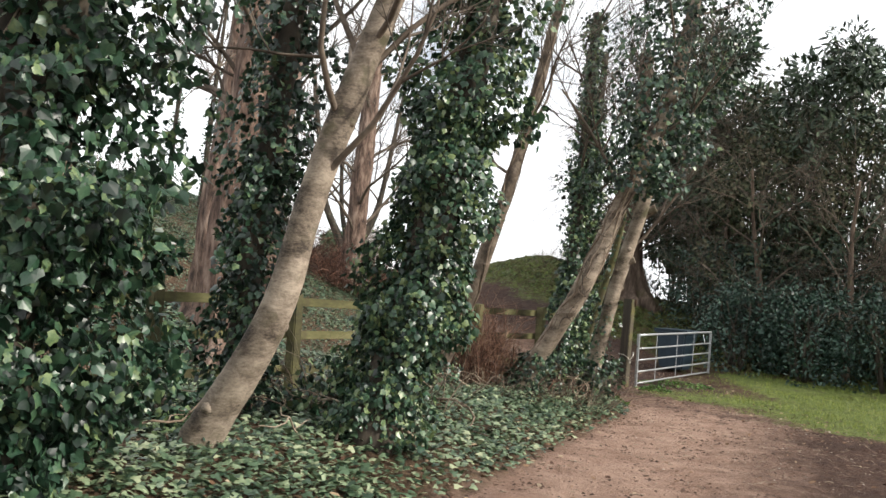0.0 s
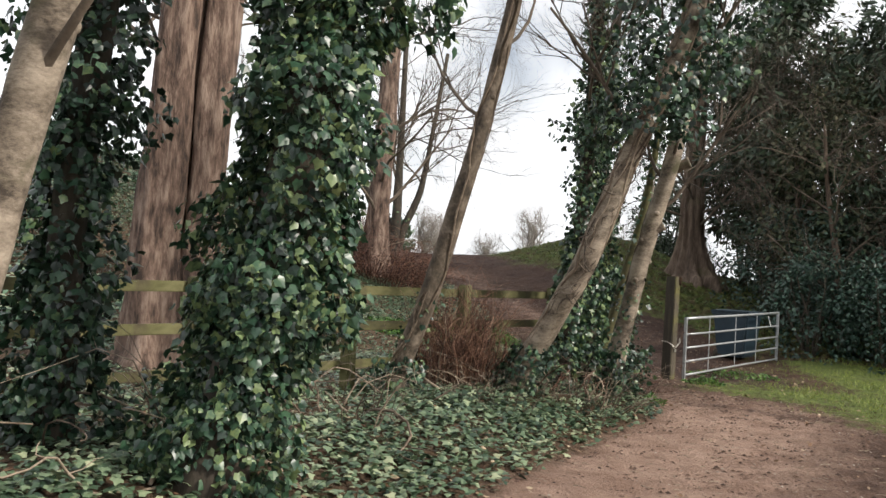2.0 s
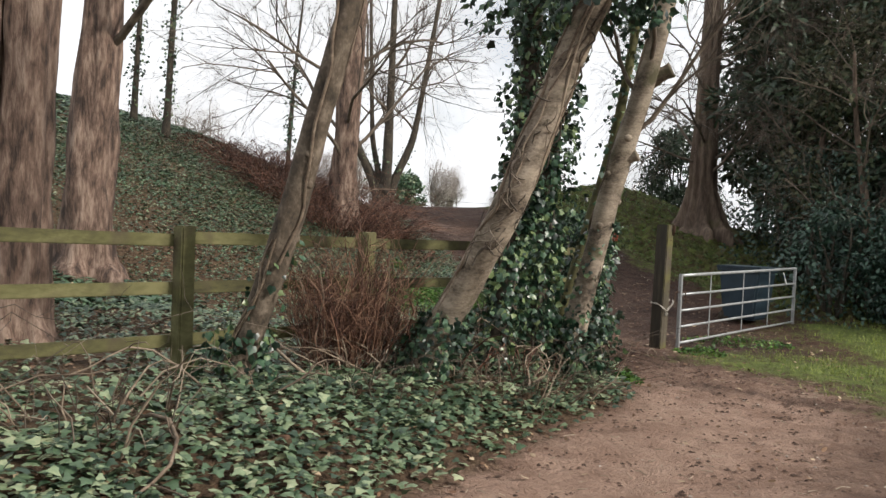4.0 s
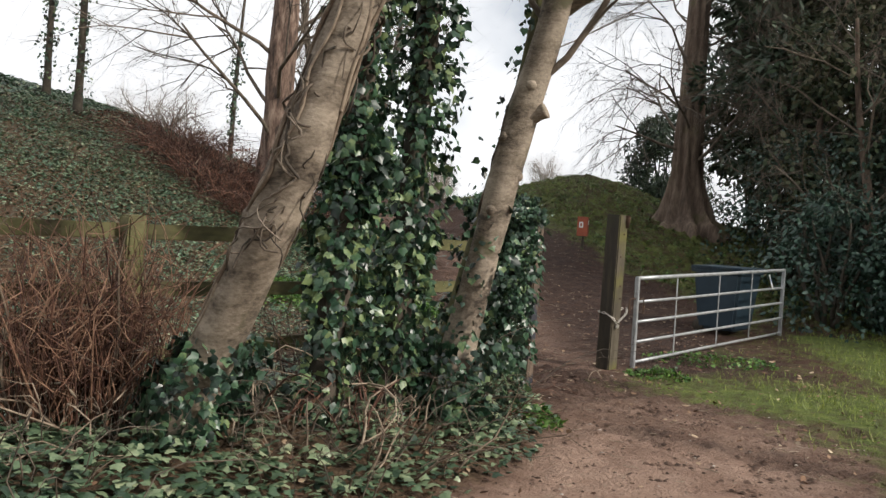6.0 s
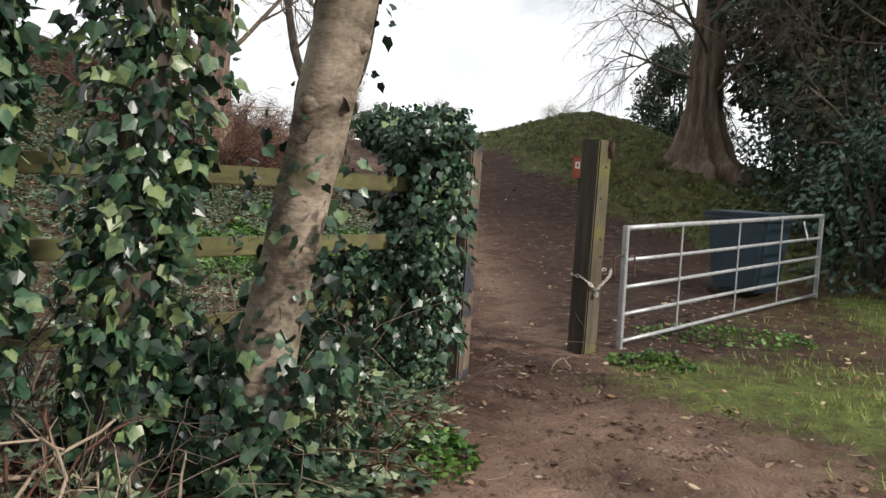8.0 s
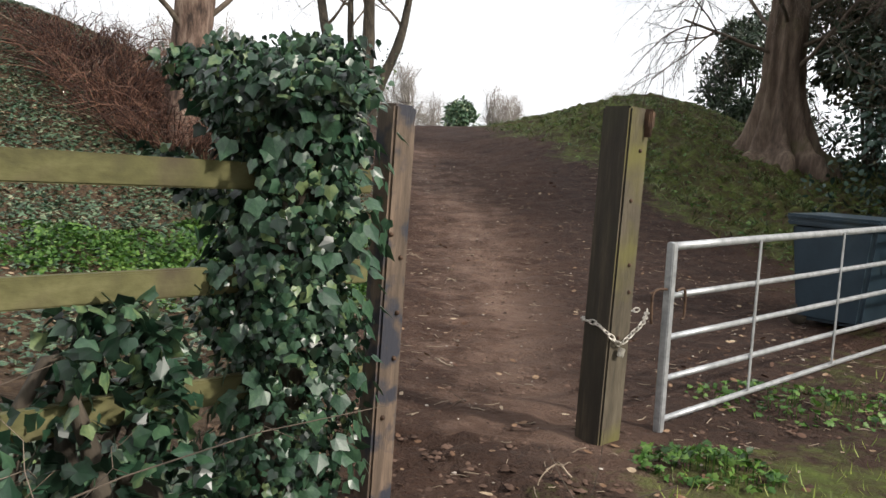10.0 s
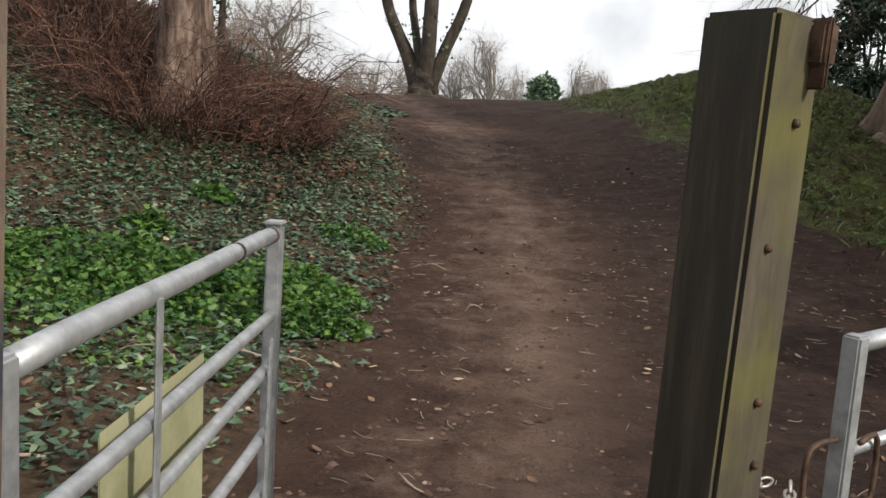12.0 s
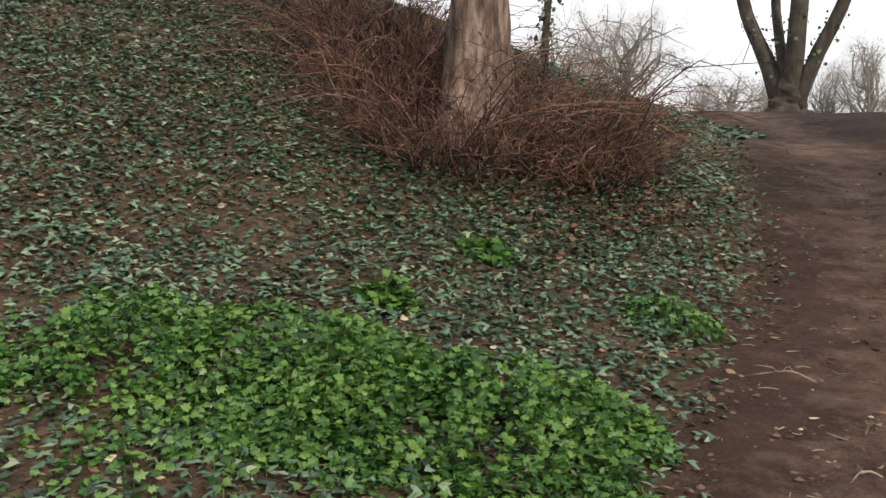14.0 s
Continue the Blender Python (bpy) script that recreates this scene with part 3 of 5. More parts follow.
def tree(name, label, pts, radii, bark, group="", ivy=(), crown=0, seed=0, rough=0.08, limb_from=0.6, vine=0, n=26, twig_kw=None, knots=0, flute=None, sides=16, limb=1.5, sink=0.3, limb_thick=0.26):
    """A trunk through pts, with limbs and twigs above, bare vines and hanging ivy. ivy: (first, last, reach, count, leaf size) along the trunk."""
    rng = np.random.RandomState(seed)
    line = spline(pts, n)
    rad = np.interp(np.linspace(0, len(radii) - 1, n), np.arange(len(radii)), radii)
    base = line[0].copy()
    t = thing(name, label, "tree", base, group)
    g = Geo()
    low = line.copy()
    low[0, 2] -= sink
    flare = 1 + 0.45 * np.exp(-np.arange(n) * 1.1)
    g.tube(low - base, rad * flare, sides, rough=rough, seed=seed, flute=flute)
    for _ in range(knots):
        i = rng.randint(2, n - 2)
        th = rng.uniform(0, 6.28)
        o = np.array((math.cos(th), math.sin(th), 0.15))
        q = line[i] - base
        g.tube([q, q + o * rad[i] * 1.02, q + o * rad[i] * 1.13], [rad[i] * 0.55, rad[i] * 0.36, rad[i] * 0.2], 7)
    part("trunk", g, bark, t)
    if crown:
        g = Geo()
        split = name != "distant_tree"
        kw = dict(up=0.25, spread=0.75, kids=4, sides=6)
        kw.update(twig_kw or {})
        for k in range(crown):
            i = int(n * (limb_from + (0.98 - limb_from) * (k + 0.5) / crown))
            d = line[min(i + 1, n - 1)] - line[i - 1]
            d = d / np.linalg.norm(d)
            a = k * 2.4 + seed
            grow(g, line[i] - base, d * 0.5 + np.array((math.cos(a), math.sin(a), 0.35)), rng.uniform(0.7, 1.2) * limb, rad[i] * limb_thick, 3, rng, **kw)
            if split:
                part("limb", g, TWIG, t)
                g = Geo()
        if not split:
            tagged(part("crown", g, bark, t), kind="stuff")
    if vine:
        for k in range(vine):
            g = Geo()
            vines(g, line - base, rad, 1, seed * 17 + k)
            part("vine", g, DEAD, t, "bare pale ivy stem winding up the bark")
        if vine > 6:
            g = Geo()
            for k in range(60):
                i = rng.randint(int(n * 0.30), int(n * 0.62))
                th = rng.uniform(0, 6.28) + np.cumsum(rng.uniform(-0.7, 0.7, 6))
                q = (line[i] - base) + np.stack([np.cos(th), np.sin(th), 0 * th], 1) * (rad[i] * rng.uniform(1.0, 1.16, 6))[:, None] + np.linspace(-0.25, 0.25, 6)[:, None] * rng.uniform(0.3, 1.0) * np.array((0.3, 0, 1)) * rng.choice((-1, 1))
                g.tube(spline(q + rng.normal(0, 0.02, q.shape), 14), rng.uniform(0.003, 0.008), 4, cap=False)
            tagged(part("vine_tangle", g, TWIG, t, "knot of dead ivy stems"), kind="stuff")
    if ivy:
        g = Geo()
        if name == "ivy_stump":
            p = line[-1] - base
            for dx, dy, dz, rr in ((-0.42, -0.05, 0.05, 0.13), (-0.25, 0.1, 0.12, 0.16), (0.12, 0.0, 0.12, 0.13), (-0.6, 0.1, -0.35, 0.10)):
                ivy_on(g, [p + (dx * 0.4, dy, dz - 0.25), p + (dx, dy, dz)], np.array((rr, rr * 0.8)), 420, 0.055, int(900 + dx * 50))
        for k, (a, b, reach, count, size) in enumerate(ivy):
            i, j = int(a * (n - 1)), int(b * (n - 1)) + 1
            seg = line[i:j] - base
            ivy_on(g, seg, rad[i:j] + reach * (0.75 + 0.25 * np.sin(np.linspace(0.3, 2.8, len(seg)))), count, size, seed + 31 * k)
        tagged(part("ivy", g, IVY, t, "dark glossy ivy leaves"), kind="stuff")
    return t


ROW = "ivy-grown trees along the bank"
tree("ivy_tree", "broad tree trunk wrapped in dense glossy ivy on the bank", [on_land(-2.45, 4.6), (-2.45, 4.65, 1.5), (-2.3, 4.8, 3.2), (-2.2, 4.9, 5.5)],
     [0.30, 0.27, 0.25, 0.2], DARKBARK, ROW, [(0.0, 0.45, 0.44, 6800, 0.085), (0.35, 1.0, 0.42, 7000, 0.09), (0.0, 1.0, 0.2, 3500, 0.09)], 0, 11, vine=6)
tree("leaning_tree", "pale smooth-barked tree trunk leaning over the ivy bank", [on_land(-1.62, 6.0), (-1.15, 5.92, 1.2), (-0.95, 5.95, 2.07), (-0.75, 5.95, 2.8), (-0.5, 5.95, 3.6), (0.1, 6.0, 5.6)],
     [0.135, 0.115, 0.105, 0.10, 0.095, 0.07], BARK, ROW, [(0.0, 0.06, 0.10, 60, 0.075)], 10, 12, knots=9, limb_from=0.42, twig_kw=dict(spread=1.0))
tree("ivy_tree", "upright trunk thick with dark ivy beside the fence", [on_land(-1.78, 7.85), (-1.74, 7.87, 1.9), (-1.6, 7.9, 3.6), (-1.5, 8.0, 6.0)],
     [0.13, 0.12, 0.11, 0.08], DARKBARK, ROW, [(0.0, 0.5, 0.20, 2600, 0.08), (0.4, 1.0, 0.28, 3000, 0.08)], 4, 13)
tree("ivy_tree", "massive leaning column of glossy dark ivy over a trunk", [on_land(-0.52, 7.3), (-0.26, 7.4, 1.28), (-0.05, 7.4, 2.4), (0.15, 7.45, 3.8), (0.3, 7.5, 6.0)],
     [0.20, 0.18, 0.17, 0.15, 0.1], DARKBARK, ROW, [(0.0, 0.3, 0.15, 3000, 0.068), (0.22, 0.65, 0.23, 6200, 0.072), (0.6, 1.0, 0.36, 4800, 0.08)], 4, 14)
tree("leaning_tree", "slender leaning trunk flecked with ivy near the fence", [on_land(-0.05, 11.3), (0.31, 11.15, 1.15), (0.65, 11.05, 2.4), (0.95, 11.0, 3.7), (1.35, 10.9, 6.0)],
     [0.12, 0.10, 0.09, 0.08, 0.05], SLENDERBARK, ROW, [(0.0, 0.12, 0.18, 320, 0.075), (0.15, 0.3, 0.05, 60, 0.07)], 6, 15, vine=4, knots=4)
tree("leaning_tree", "stout smooth trunk leaning hard, bound with bare ivy stems", [on_land(1.20, 12.33), (1.69, 12.03, 1.12), (1.98, 11.85, 1.75), (2.33, 11.8, 2.75), (2.95, 11.75, 4.4), (3.3, 11.9, 6.2)],
     [0.145, 0.128, 0.124, 0.12, 0.10, 0.07], BARK, ROW, [(0.0, 0.14, 0.16, 700, 0.07), (0.64, 1.0, 0.62, 4200, 0.082)], 6, 16, vine=9, knots=5)
tree("ivy_tree", "ivy-clad upright stem behind a leaning trunk", [on_land(1.83, 13.05), (1.92, 13.05, 1.3), (2.0, 13.05, 2.6), (2.05, 13.1, 4.2), (2.1, 13.2, 6.0)],
     [0.10, 0.09, 0.09, 0.08, 0.06], DARKBARK, ROW, [(0.0, 0.4, 0.07, 1600, 0.08), (0.3, 1.0, 0.09, 1900, 0.075), (0.3, 1.0, 0.04, 800, 0.075)], 4, 17)
tree("ivy_tree", "ivy-clad upright stem with a ragged leafy outline", [on_land(2.15, 13.65), (2.22, 13.68, 1.2), (2.26, 13.75, 2.4), (2.3, 13.8, 3.8), (2.4, 13.9, 5.6)],
     [0.10, 0.09, 0.085, 0.08, 0.05], DARKBARK, ROW, [(0.0, 0.3, 0.06, 1200, 0.08), (0.22, 0.8, 0.13, 2000, 0.075), (0.2, 0.9, 0.05, 800, 0.075)], 4, 18)
pale_trunk = tree("leaning_tree", "pale leaning trunk with a cut branch stub by the gateway", [on_land(2.5, 14.0), (2.67, 14.02, 0.8), (2.81, 14.02, 1.5), (2.96, 14.0, 2.2), (3.25, 13.9, 3.4), (3.6, 13.9, 5.6)],
     [0.135, 0.115, 0.115, 0.11, 0.10, 0.06], BARK, ROW, [(0.0, 0.16, 0.26, 700, 0.075), (0.16, 0.4, 0.06, 160, 0.07)], 6, 19, vine=3, knots=6)
for p, q, r in (((2.95, 14.0, 2.16), (3.12, 13.95, 2.24), 0.055), ((3.18, 14.0, 3.0), (3.40, 13.93, 3.10), 0.075)):
    g = Geo()
    p, q = np.array(p) - pale_trunk.location, np.array(q) - pale_trunk.location
    g.tube(spline([p, (p + q) / 2, q, q + (q - p) * 0.06], 9), np.interp(np.arange(9), [0, 4, 6, 8], [r * 1.3, r, r * 1.12, r * 0.55]), 12, rough=0.12, seed=3)
    part("branch_stub", g, BARK, pale_trunk, "healed stub of a cut branch")
tree("leaning_tree", "thin mossy green stem leaning beside a thicker trunk", [on_land(2.35, 14.5), (2.7, 14.5, 1.5), (2.95, 14.5, 2.6), (3.2, 14.5, 4.6)],
     [0.07, 0.06, 0.055, 0.04], RAILWOOD, ROW, [(0.3, 0.9, 0.10, 200, 0.07)], 4, 20)


def buttress(lobes, depth, fade):
    def f(th, u):
        return 1 + (np.exp(-u * fade) * 1.1 + 0.12) * depth * (0.6 * np.sin(lobes * th + 3 * u) + 0.4 * np.sin((lobes + 2) * th - 2 * u + 1)) + 0.25 * np.exp(-u * 14)
    return f


for x, y, rr, s in ((-3.14, 12.5, 0.29, 21), (-2.72, 12.7, 0.24, 22), (-4.75, 17.6, 0.33, 25)):
    tree("red_barked_tree", "tall tree trunk with furrowed reddish bark behind the fence", [on_land(x, y), (x + 0.02, y, 1.6), (x + 0.12, y, 4.0), (x + 0.3, y, 8.0)],
         [rr * 1.2, rr, rr * 0.93, rr * 0.65], REDBARK, "red-barked trees", (), 5, s, rough=0.1, flute=buttress(5, 0.3, 2.0), sides=28, limb=2.2)
tree("hillside_tree", "tall brown tree trunk rising from brambles on the bank", [on_land(-2.68, 25.9), (-2.68, 25.9, 2.6), (-2.63, 25.9, 4.8), (-2.5, 26.0, 9.0)],
     [0.40, 0.31, 0.29, 0.2], REDBARK, "", (), 12, 23, rough=0.08, flute=buttress(5, 0.22, 3.0), sides=28, limb=3.4, sink=0.9, limb_from=0.34, limb_thick=0.17, twig_kw=dict(spread=1.0, kids=5, up=0.05))
tree("buttressed_tree", "huge old tree with a fluted, buttressed trunk on the mound", [on_land(7.05, 32.0), (7.03, 32.0, 3.0), (7.03, 32.0, 5.5), (7.1, 32.1, 11.0)],
     [0.66, 0.38, 0.33, 0.24], OLDBARK, "", (), 20, 24, rough=0.05, flute=buttress(9, 0.42, 3.0), sides=72, n=34, limb=3.2, limb_from=0.34, twig_kw=dict(up=-0.25, spread=0.9, kids=5), sink=1.0, limb_thick=0.13)
crest = tree("crest_tree", "dark multi-stemmed tree with a mossy foot on the crest", [on_land(-4.3, 40), (-4.3, 40, 2.35), (-4.25, 40, 2.7), (-4.2, 40, 2.95)],
             [0.44, 0.38, 0.34, 0.2], DARKBARK, "", (), 0, 40, rough=0.12, flute=buttress(6, 0.3, 3.0), sides=32, sink=0.6)
for k, (dx, tx, ty, r) in enumerate(((-0.25, -1.5, 0.2, 0.19), (-0.1, -0.75, 0.7, 0.13), (0.08, 0.05, -0.2, 0.23), (0.26, 1.1, 0.3, 0.17))):
    g = Geo()
    line = spline([(dx * 0.6, 0, 0.15), (dx + tx * 0.22, ty * 0.2, 1.2), (dx + tx * 0.7, ty * 0.6, 2.6), (dx + tx * 0.95, ty, 4.2), (dx + tx * 1.5, ty * 2, 9.0)], 18)
    g.tube(line, np.interp(np.linspace(0, 1, 18), [0, 0.3, 1], [r * 1.35, r, r * 0.5]), 12, rough=0.1, seed=k)
    part("stem", g, DARKBARK, crest)
    for j in range(3):
        g = Geo()
        q = line[10 + 2 * j]
        grow(g, q, (math.cos(2.2 * j + k), math.sin(2.2 * j + k), 0.8), 1.8, r * 0.3, 3, np.random.RandomState(44 + 5 * k + j), up=0.25, spread=0.75)
        part("limb", g, TWIG, crest)
    g = Geo()
    ivy_on(g, line[3:9], np.full(6, r * 1.25), 60, 0.10, 46 + k)
    tagged(part("ivy", g, IVY, crest, "sparse ivy leaves up the stem"), kind="stuff")
for k, (x, y, h, r) in enumerate(((-9.0, 27.5, 7, 0.09), (-7.6, 26.5, 7.5, 0.10), (-6.0, 32, 6, 0.08))):
    z = float(land(x, y))
    tree("bare_sapling", "thin bare tree standing on the ivy-covered hill", [(x, y, z), (x + 0.1, y, z + h * 0.5), (x + 0.3, y, z + h)], [r, r * 0.7, r * 0.3], DARKBARK, "bare saplings on the hill",
         [(0.1, 0.6, 0.12, 260, 0.1)], 6, 50 + k, limb=1.6, limb_from=0.35)


def scatter(count, box, keep, seed):
    """Random places in a box of the plan, thinned by keep(x, y)."""
    rng = np.random.RandomState(seed)
    x, y = rng.uniform(box[0], box[1], count), rng.uniform(box[2], box[3], count)
    k = rng.uniform(0, 1, count) < keep(x, y)
    return x[k], y[k], rng


def patchy(x, y, s=1.0, seed=0.0):
    return 0.5 + 0.25 * np.sin(1.9 * x * s + 0.7 * y * s + seed) + 0.25 * np.sin(2.7 * y * s - 1.1 * x * s + 2 * seed) + 0.2 * np.sin(5.3 * x * s + 4.1 * y * s + seed)


def carpet(name, label, mat, template, count, box, keep, size, seed, lift=(0.01, 0.06), lean=0.35, stand=0.0, category="ground cover"):
    x, y, rng = scatter(count, box, keep, seed)
    n = len(x)
    g = Geo()
    p = np.stack([x, y, land(x, y) + rng.uniform(*lift, n)], 1)
    a = rng.uniform(0, 2 * np.pi, n)
    tip = np.stack([np.cos(a), np.sin(a), rng.normal(0, 0.2, n) + stand], 1)
    nrm = np.stack([rng.normal(0, lean, n), rng.normal(0, lean, n), np.ones(n)], 1)
    if stand > 0.8:
        nrm = np.stack([np.cos(a), np.sin(a), 0.2 + 0 * a], 1)
    g.leaves(p, tip, nrm, rng.uniform(0.6, 1.3, n) * size, template)
    return tagged(part(name, g, mat), label, category, kind="stuff")


def left_of(x, y, soft=0.35):
    return np.clip((track_left(y) - x) / soft + 0.3, 0, 1)


def right_of(x, y, soft=0.5):
    return np.clip((x - track_right(y)) / soft + 0.3, 0, 1)


carpet("ground_ivy", "grey-green ivy leaves covering the bank under the trees", GIVY, GROUND_LEAF, 100000, (-5, 3.4, 1, 16.6),
       lambda x, y: left_of(x, y) * np.clip((x + 5) / 1.5, 0, 1) * np.clip((y - 1) / 2, 0, 1) * np.where(track_left(y) - x > 1.7, 0.35, 1.0) * np.clip(patchy(x, y, 0.9) + 0.35, 0.25, 1), 0.064, 71, (0.01, 0.10), 0.42)
carpet("hill_ivy", "dull green ivy covering the hillside", HIVY, SMALL_LEAF, 100000, (-9, 2.0, 18, 31),
       lambda x, y: left_of(x, y, 0.8) * np.clip(patchy(x, y, 0.8, 2.0) + 0.55, 0.3, 1) * np.interp(y, [20.2, 21.5], [0.4, 1]) * np.where(np.hypot(x + 0.2, y - 21.6) < 1.2, 0.6, 1), 0.064, 72, (0.01, 0.07), 0.45)
carpet("hill_ivy", "dull green ivy thinning out over the far hillside", HIVY, SMALL_LEAF, 65000, (-17, -2, 10, 38),
       lambda x, y: ((x < -9) | (y < 18) | (y > 31)) * (np.hypot(x + 17, np.where(y > 27, 1.7, 1.0) * (y - 27)) < 18) * np.clip(patchy(x, y, 0.5, 1.0) + 0.45, 0.25, 1), 0.15, 73)
carpet("fallen_leaves", "curled brown leaves lying on the earth", FALLEN, OVAL_LEAF, 20000, (-5, 7, 3, 31),
       lambda x, y: 0.10 + 0.16 * (x > track_right(y) - 1.2) * (y < 23) + 0.70 * np.clip((track_left(y) - x + 0.4) / 0.5, 0, 1), 0.06, 74, (0.008, 0.03), 0.5)
carpet("turf_grass", "short bright turf beside the muddy track", GRASS, BLADE, 60000, (4.3, 12.5, 9, 23.5),
       lambda x, y: np.clip((x - track_right(y)) / 1.6 + 0.15, 0, 1) * np.clip(patchy(x, y, 1.5, 3.0) * 1.4 - 0.05, 0.03, 1) * np.maximum(np.interp(y, [17.2, 18.8], [1, 0.25]), ramp01(x, 6.2, 8.0)), 0.075, 75, (0, 0.01), 0.3, 1.1)
carpet("mound_grass", "rough low grass and weeds over the mound", MOUNDGRASS, BLADE, 80000, (0.2, 12, 24, 40),
       lambda x, y: right_of(x, y, 0.9) * np.clip(patchy(x, y, 1.6, 5.0) * 1.3 - 0.05, 0.08, 1) * np.clip(patchy(x, y, 4.0, 1.0) * 2.0 - 0.4, 0.08, 1), 0.17, 76, (0, 0.01), 0.3, 0.7)
carpet("mound_weeds", "low green weed leaves among the mound grass", HERB, SMALL_LEAF, 8000, (0.2, 11, 24, 38),
       lambda x, y: right_of(x, y, 0.9) * np.clip(patchy(x, y, 1.7, 8.0) - 0.1, 0.0, 1), 0.09, 77, (0.01, 0.08))


def herb_patch(name, label, cx, cy, rx, ry, count, size, seed, height=0.22):
    g = Geo()
    rng = np.random.RandomState(seed)
    a, q = rng.uniform(0, 6.28, count), np.sqrt(rng.uniform(0, 1, count))
    x, y = cx + rx * q * np.cos(a), cy + ry * q * np.sin(a)
    if count > 600:
        ok = np.clip(patchy(x, y, 2.6, seed) * 1.7 - 0.45 + 0.7 * (1 - q), 0, 1) > rng.uniform(0, 1, count)
        x, y, q = x[ok], y[ok], q[ok]
        count = len(x)
    h = height * np.clip(1.15 - q, 0.15, 1) * (0.6 + 0.8 * np.clip(patchy(x, y, 3.0, seed), 0, 1)) * rng.uniform(0.3, 1.1, count)
    b = rng.uniform(0, 6.28, count)
    tip = np.stack([np.cos(b), np.sin(b), rng.normal(0.1, 0.3, count)], 1)
    nrm = np.stack([rng.normal(0, 0.85, count), rng.normal(0, 0.85, count), np.ones(count)], 1)
    z = land(x, y)
    base = np.array((cx, cy, float(land(cx, cy))))
    g.leaves(np.stack([x, y, z + h], 1) - base, tip, nrm, rng.uniform(0.6, 1.3, count) * size, HERB_LEAF)
    t = thing(name, label, "plant", base, "fresh green plants")
    tagged(part("leaves", g, HERB, t), kind="stuff")
    g = Geo()
    for k in range(0, count, max(1, count // 120)):
        g.tube([(x[k] - cx, y[k] - cy, z[k] - base[2] - 0.02), (x[k] - cx, y[k] - cy, z[k] + h[k] - base[2])], 0.003, 3, cap=False)
    tagged(part("stalks", g, HERB, t), kind="stuff")


herb_patch("cow_parsley", "bright green ferny plants at the foot of the bank", 0.65, 21.95, 0.95, 0.95, 8200, 0.056, 81, 0.3)
herb_patch("cow_parsley", "bright green ferny plants spreading along the bank", -0.25, 21.6, 1.1, 0.85, 6400, 0.056, 82, 0.3)
herb_patch("cow_parsley", "bright green ferny plants thinning among leaf litter", -1.0, 20.95, 1.1, 0.85, 4200, 0.056, 90, 0.2)
herb_patch("cow_parsley", "sparse young green plants among brown litter", 0.2, 20.6, 1.6, 0.8, 1900, 0.052, 91, 0.12)
herb_patch("cow_parsley", "small bright green plant at the edge of the track", 1.55, 21.7, 0.22, 0.2, 380, 0.056, 83)
herb_patch("cow_parsley", "small tuft of fresh green leaves on the slope", 0.55, 24.2, 0.4, 0.3, 420, 0.056, 84)
herb_patch("leafy_clump", "broad-leaved green clump on the ivy slope", -0.95, 24.0, 0.25, 0.2, 170, 0.10, 85, 0.17)
herb_patch("leafy_clump", "broad-leaved green clump above the ferny plants", -0.85, 22.75, 0.22, 0.2, 160, 0.10, 86, 0.17)
herb_patch("leafy_clump", "fresh green weeds at the foot of the gate post", 4.6, 17.95, 0.4, 0.3, 260, 0.055, 87, 0.12)
herb_patch("leafy_clump", "fresh green weeds growing under the steel gate", 5.5, 19.5, 0.9, 0.5, 420, 0.055, 88, 0.12)
herb_patch("leafy_clump", "fresh green weeds beside the ivy-covered stump", 3.2, 15.0, 0.22, 0.4, 260, 0.06, 89, 0.1)


def stems(name, label, mat, cx, cy, radius, count, height, seed, category, thick=0.006, arch=0.5, parts=3, kids=2, dz=0.0):
    """A thicket of thin bare stems that arch outwards."""
    base = np.array(on_land(cx, cy, dz))
    t = thing(name, label, category, base)
    rng = np.random.RandomState(seed)
    g = Geo()
    rest = g
    for j in range(count):
        g = Geo() if j < 14 else rest
        fat = 1.7 if j < 14 else 1.0
        a, q = rng.uniform(0, 6.28), radius * math.sqrt(rng.uniform(0, 1)) * 0.75
        x, y = q * math.cos(a), q * math.sin(a)
        z = float(land(cx + x, cy + y)) - base[2]
        o = np.array((math.cos(a + rng.normal(0, 0.7)), math.sin(a + rng.normal(0, 0.7)), 0)) * arch * rng.uniform(0.2, 1.3)
        h = height * rng.uniform(0.45, 1.1)
        end = np.array((x, y, z)) + o * h + np.array((rng.normal(0, 0.35 * arch * h), rng.normal(0, 0.35 * arch * h), h * rng.uniform(0.35, 1.0)))
        line = bend((x, y, z - 0.05), end, 6, 0.12 * h * (1 + arch * 0.6), rng.randint(1 << 30), -0.15 * h * (1 + arch))
        g.tube(line, np.linspace(fat * thick * rng.uniform(0.6, 1.5), thick * 0.35, 6), 4 if j < 14 else 3, cap=False)
        for _ in range(kids):
            i = rng.randint(2, 5)
            g.tube(bend(line[i], line[i] + rng.uniform(-1, 1, 3) * h * 0.3 + np.array((0, 0, h * 0.12)), 4, 0.03, rng.randint(1 << 30)), np.linspace(thick * 0.5, thick * 0.2, 4), 3, cap=False)
        if j < 14:
            part("cane", g, DEAD if j % 4 == 1 else mat, t)
    tagged(part("thicket", rest, TWIG if mat is DEAD else mat, t), kind="stuff")
    return t


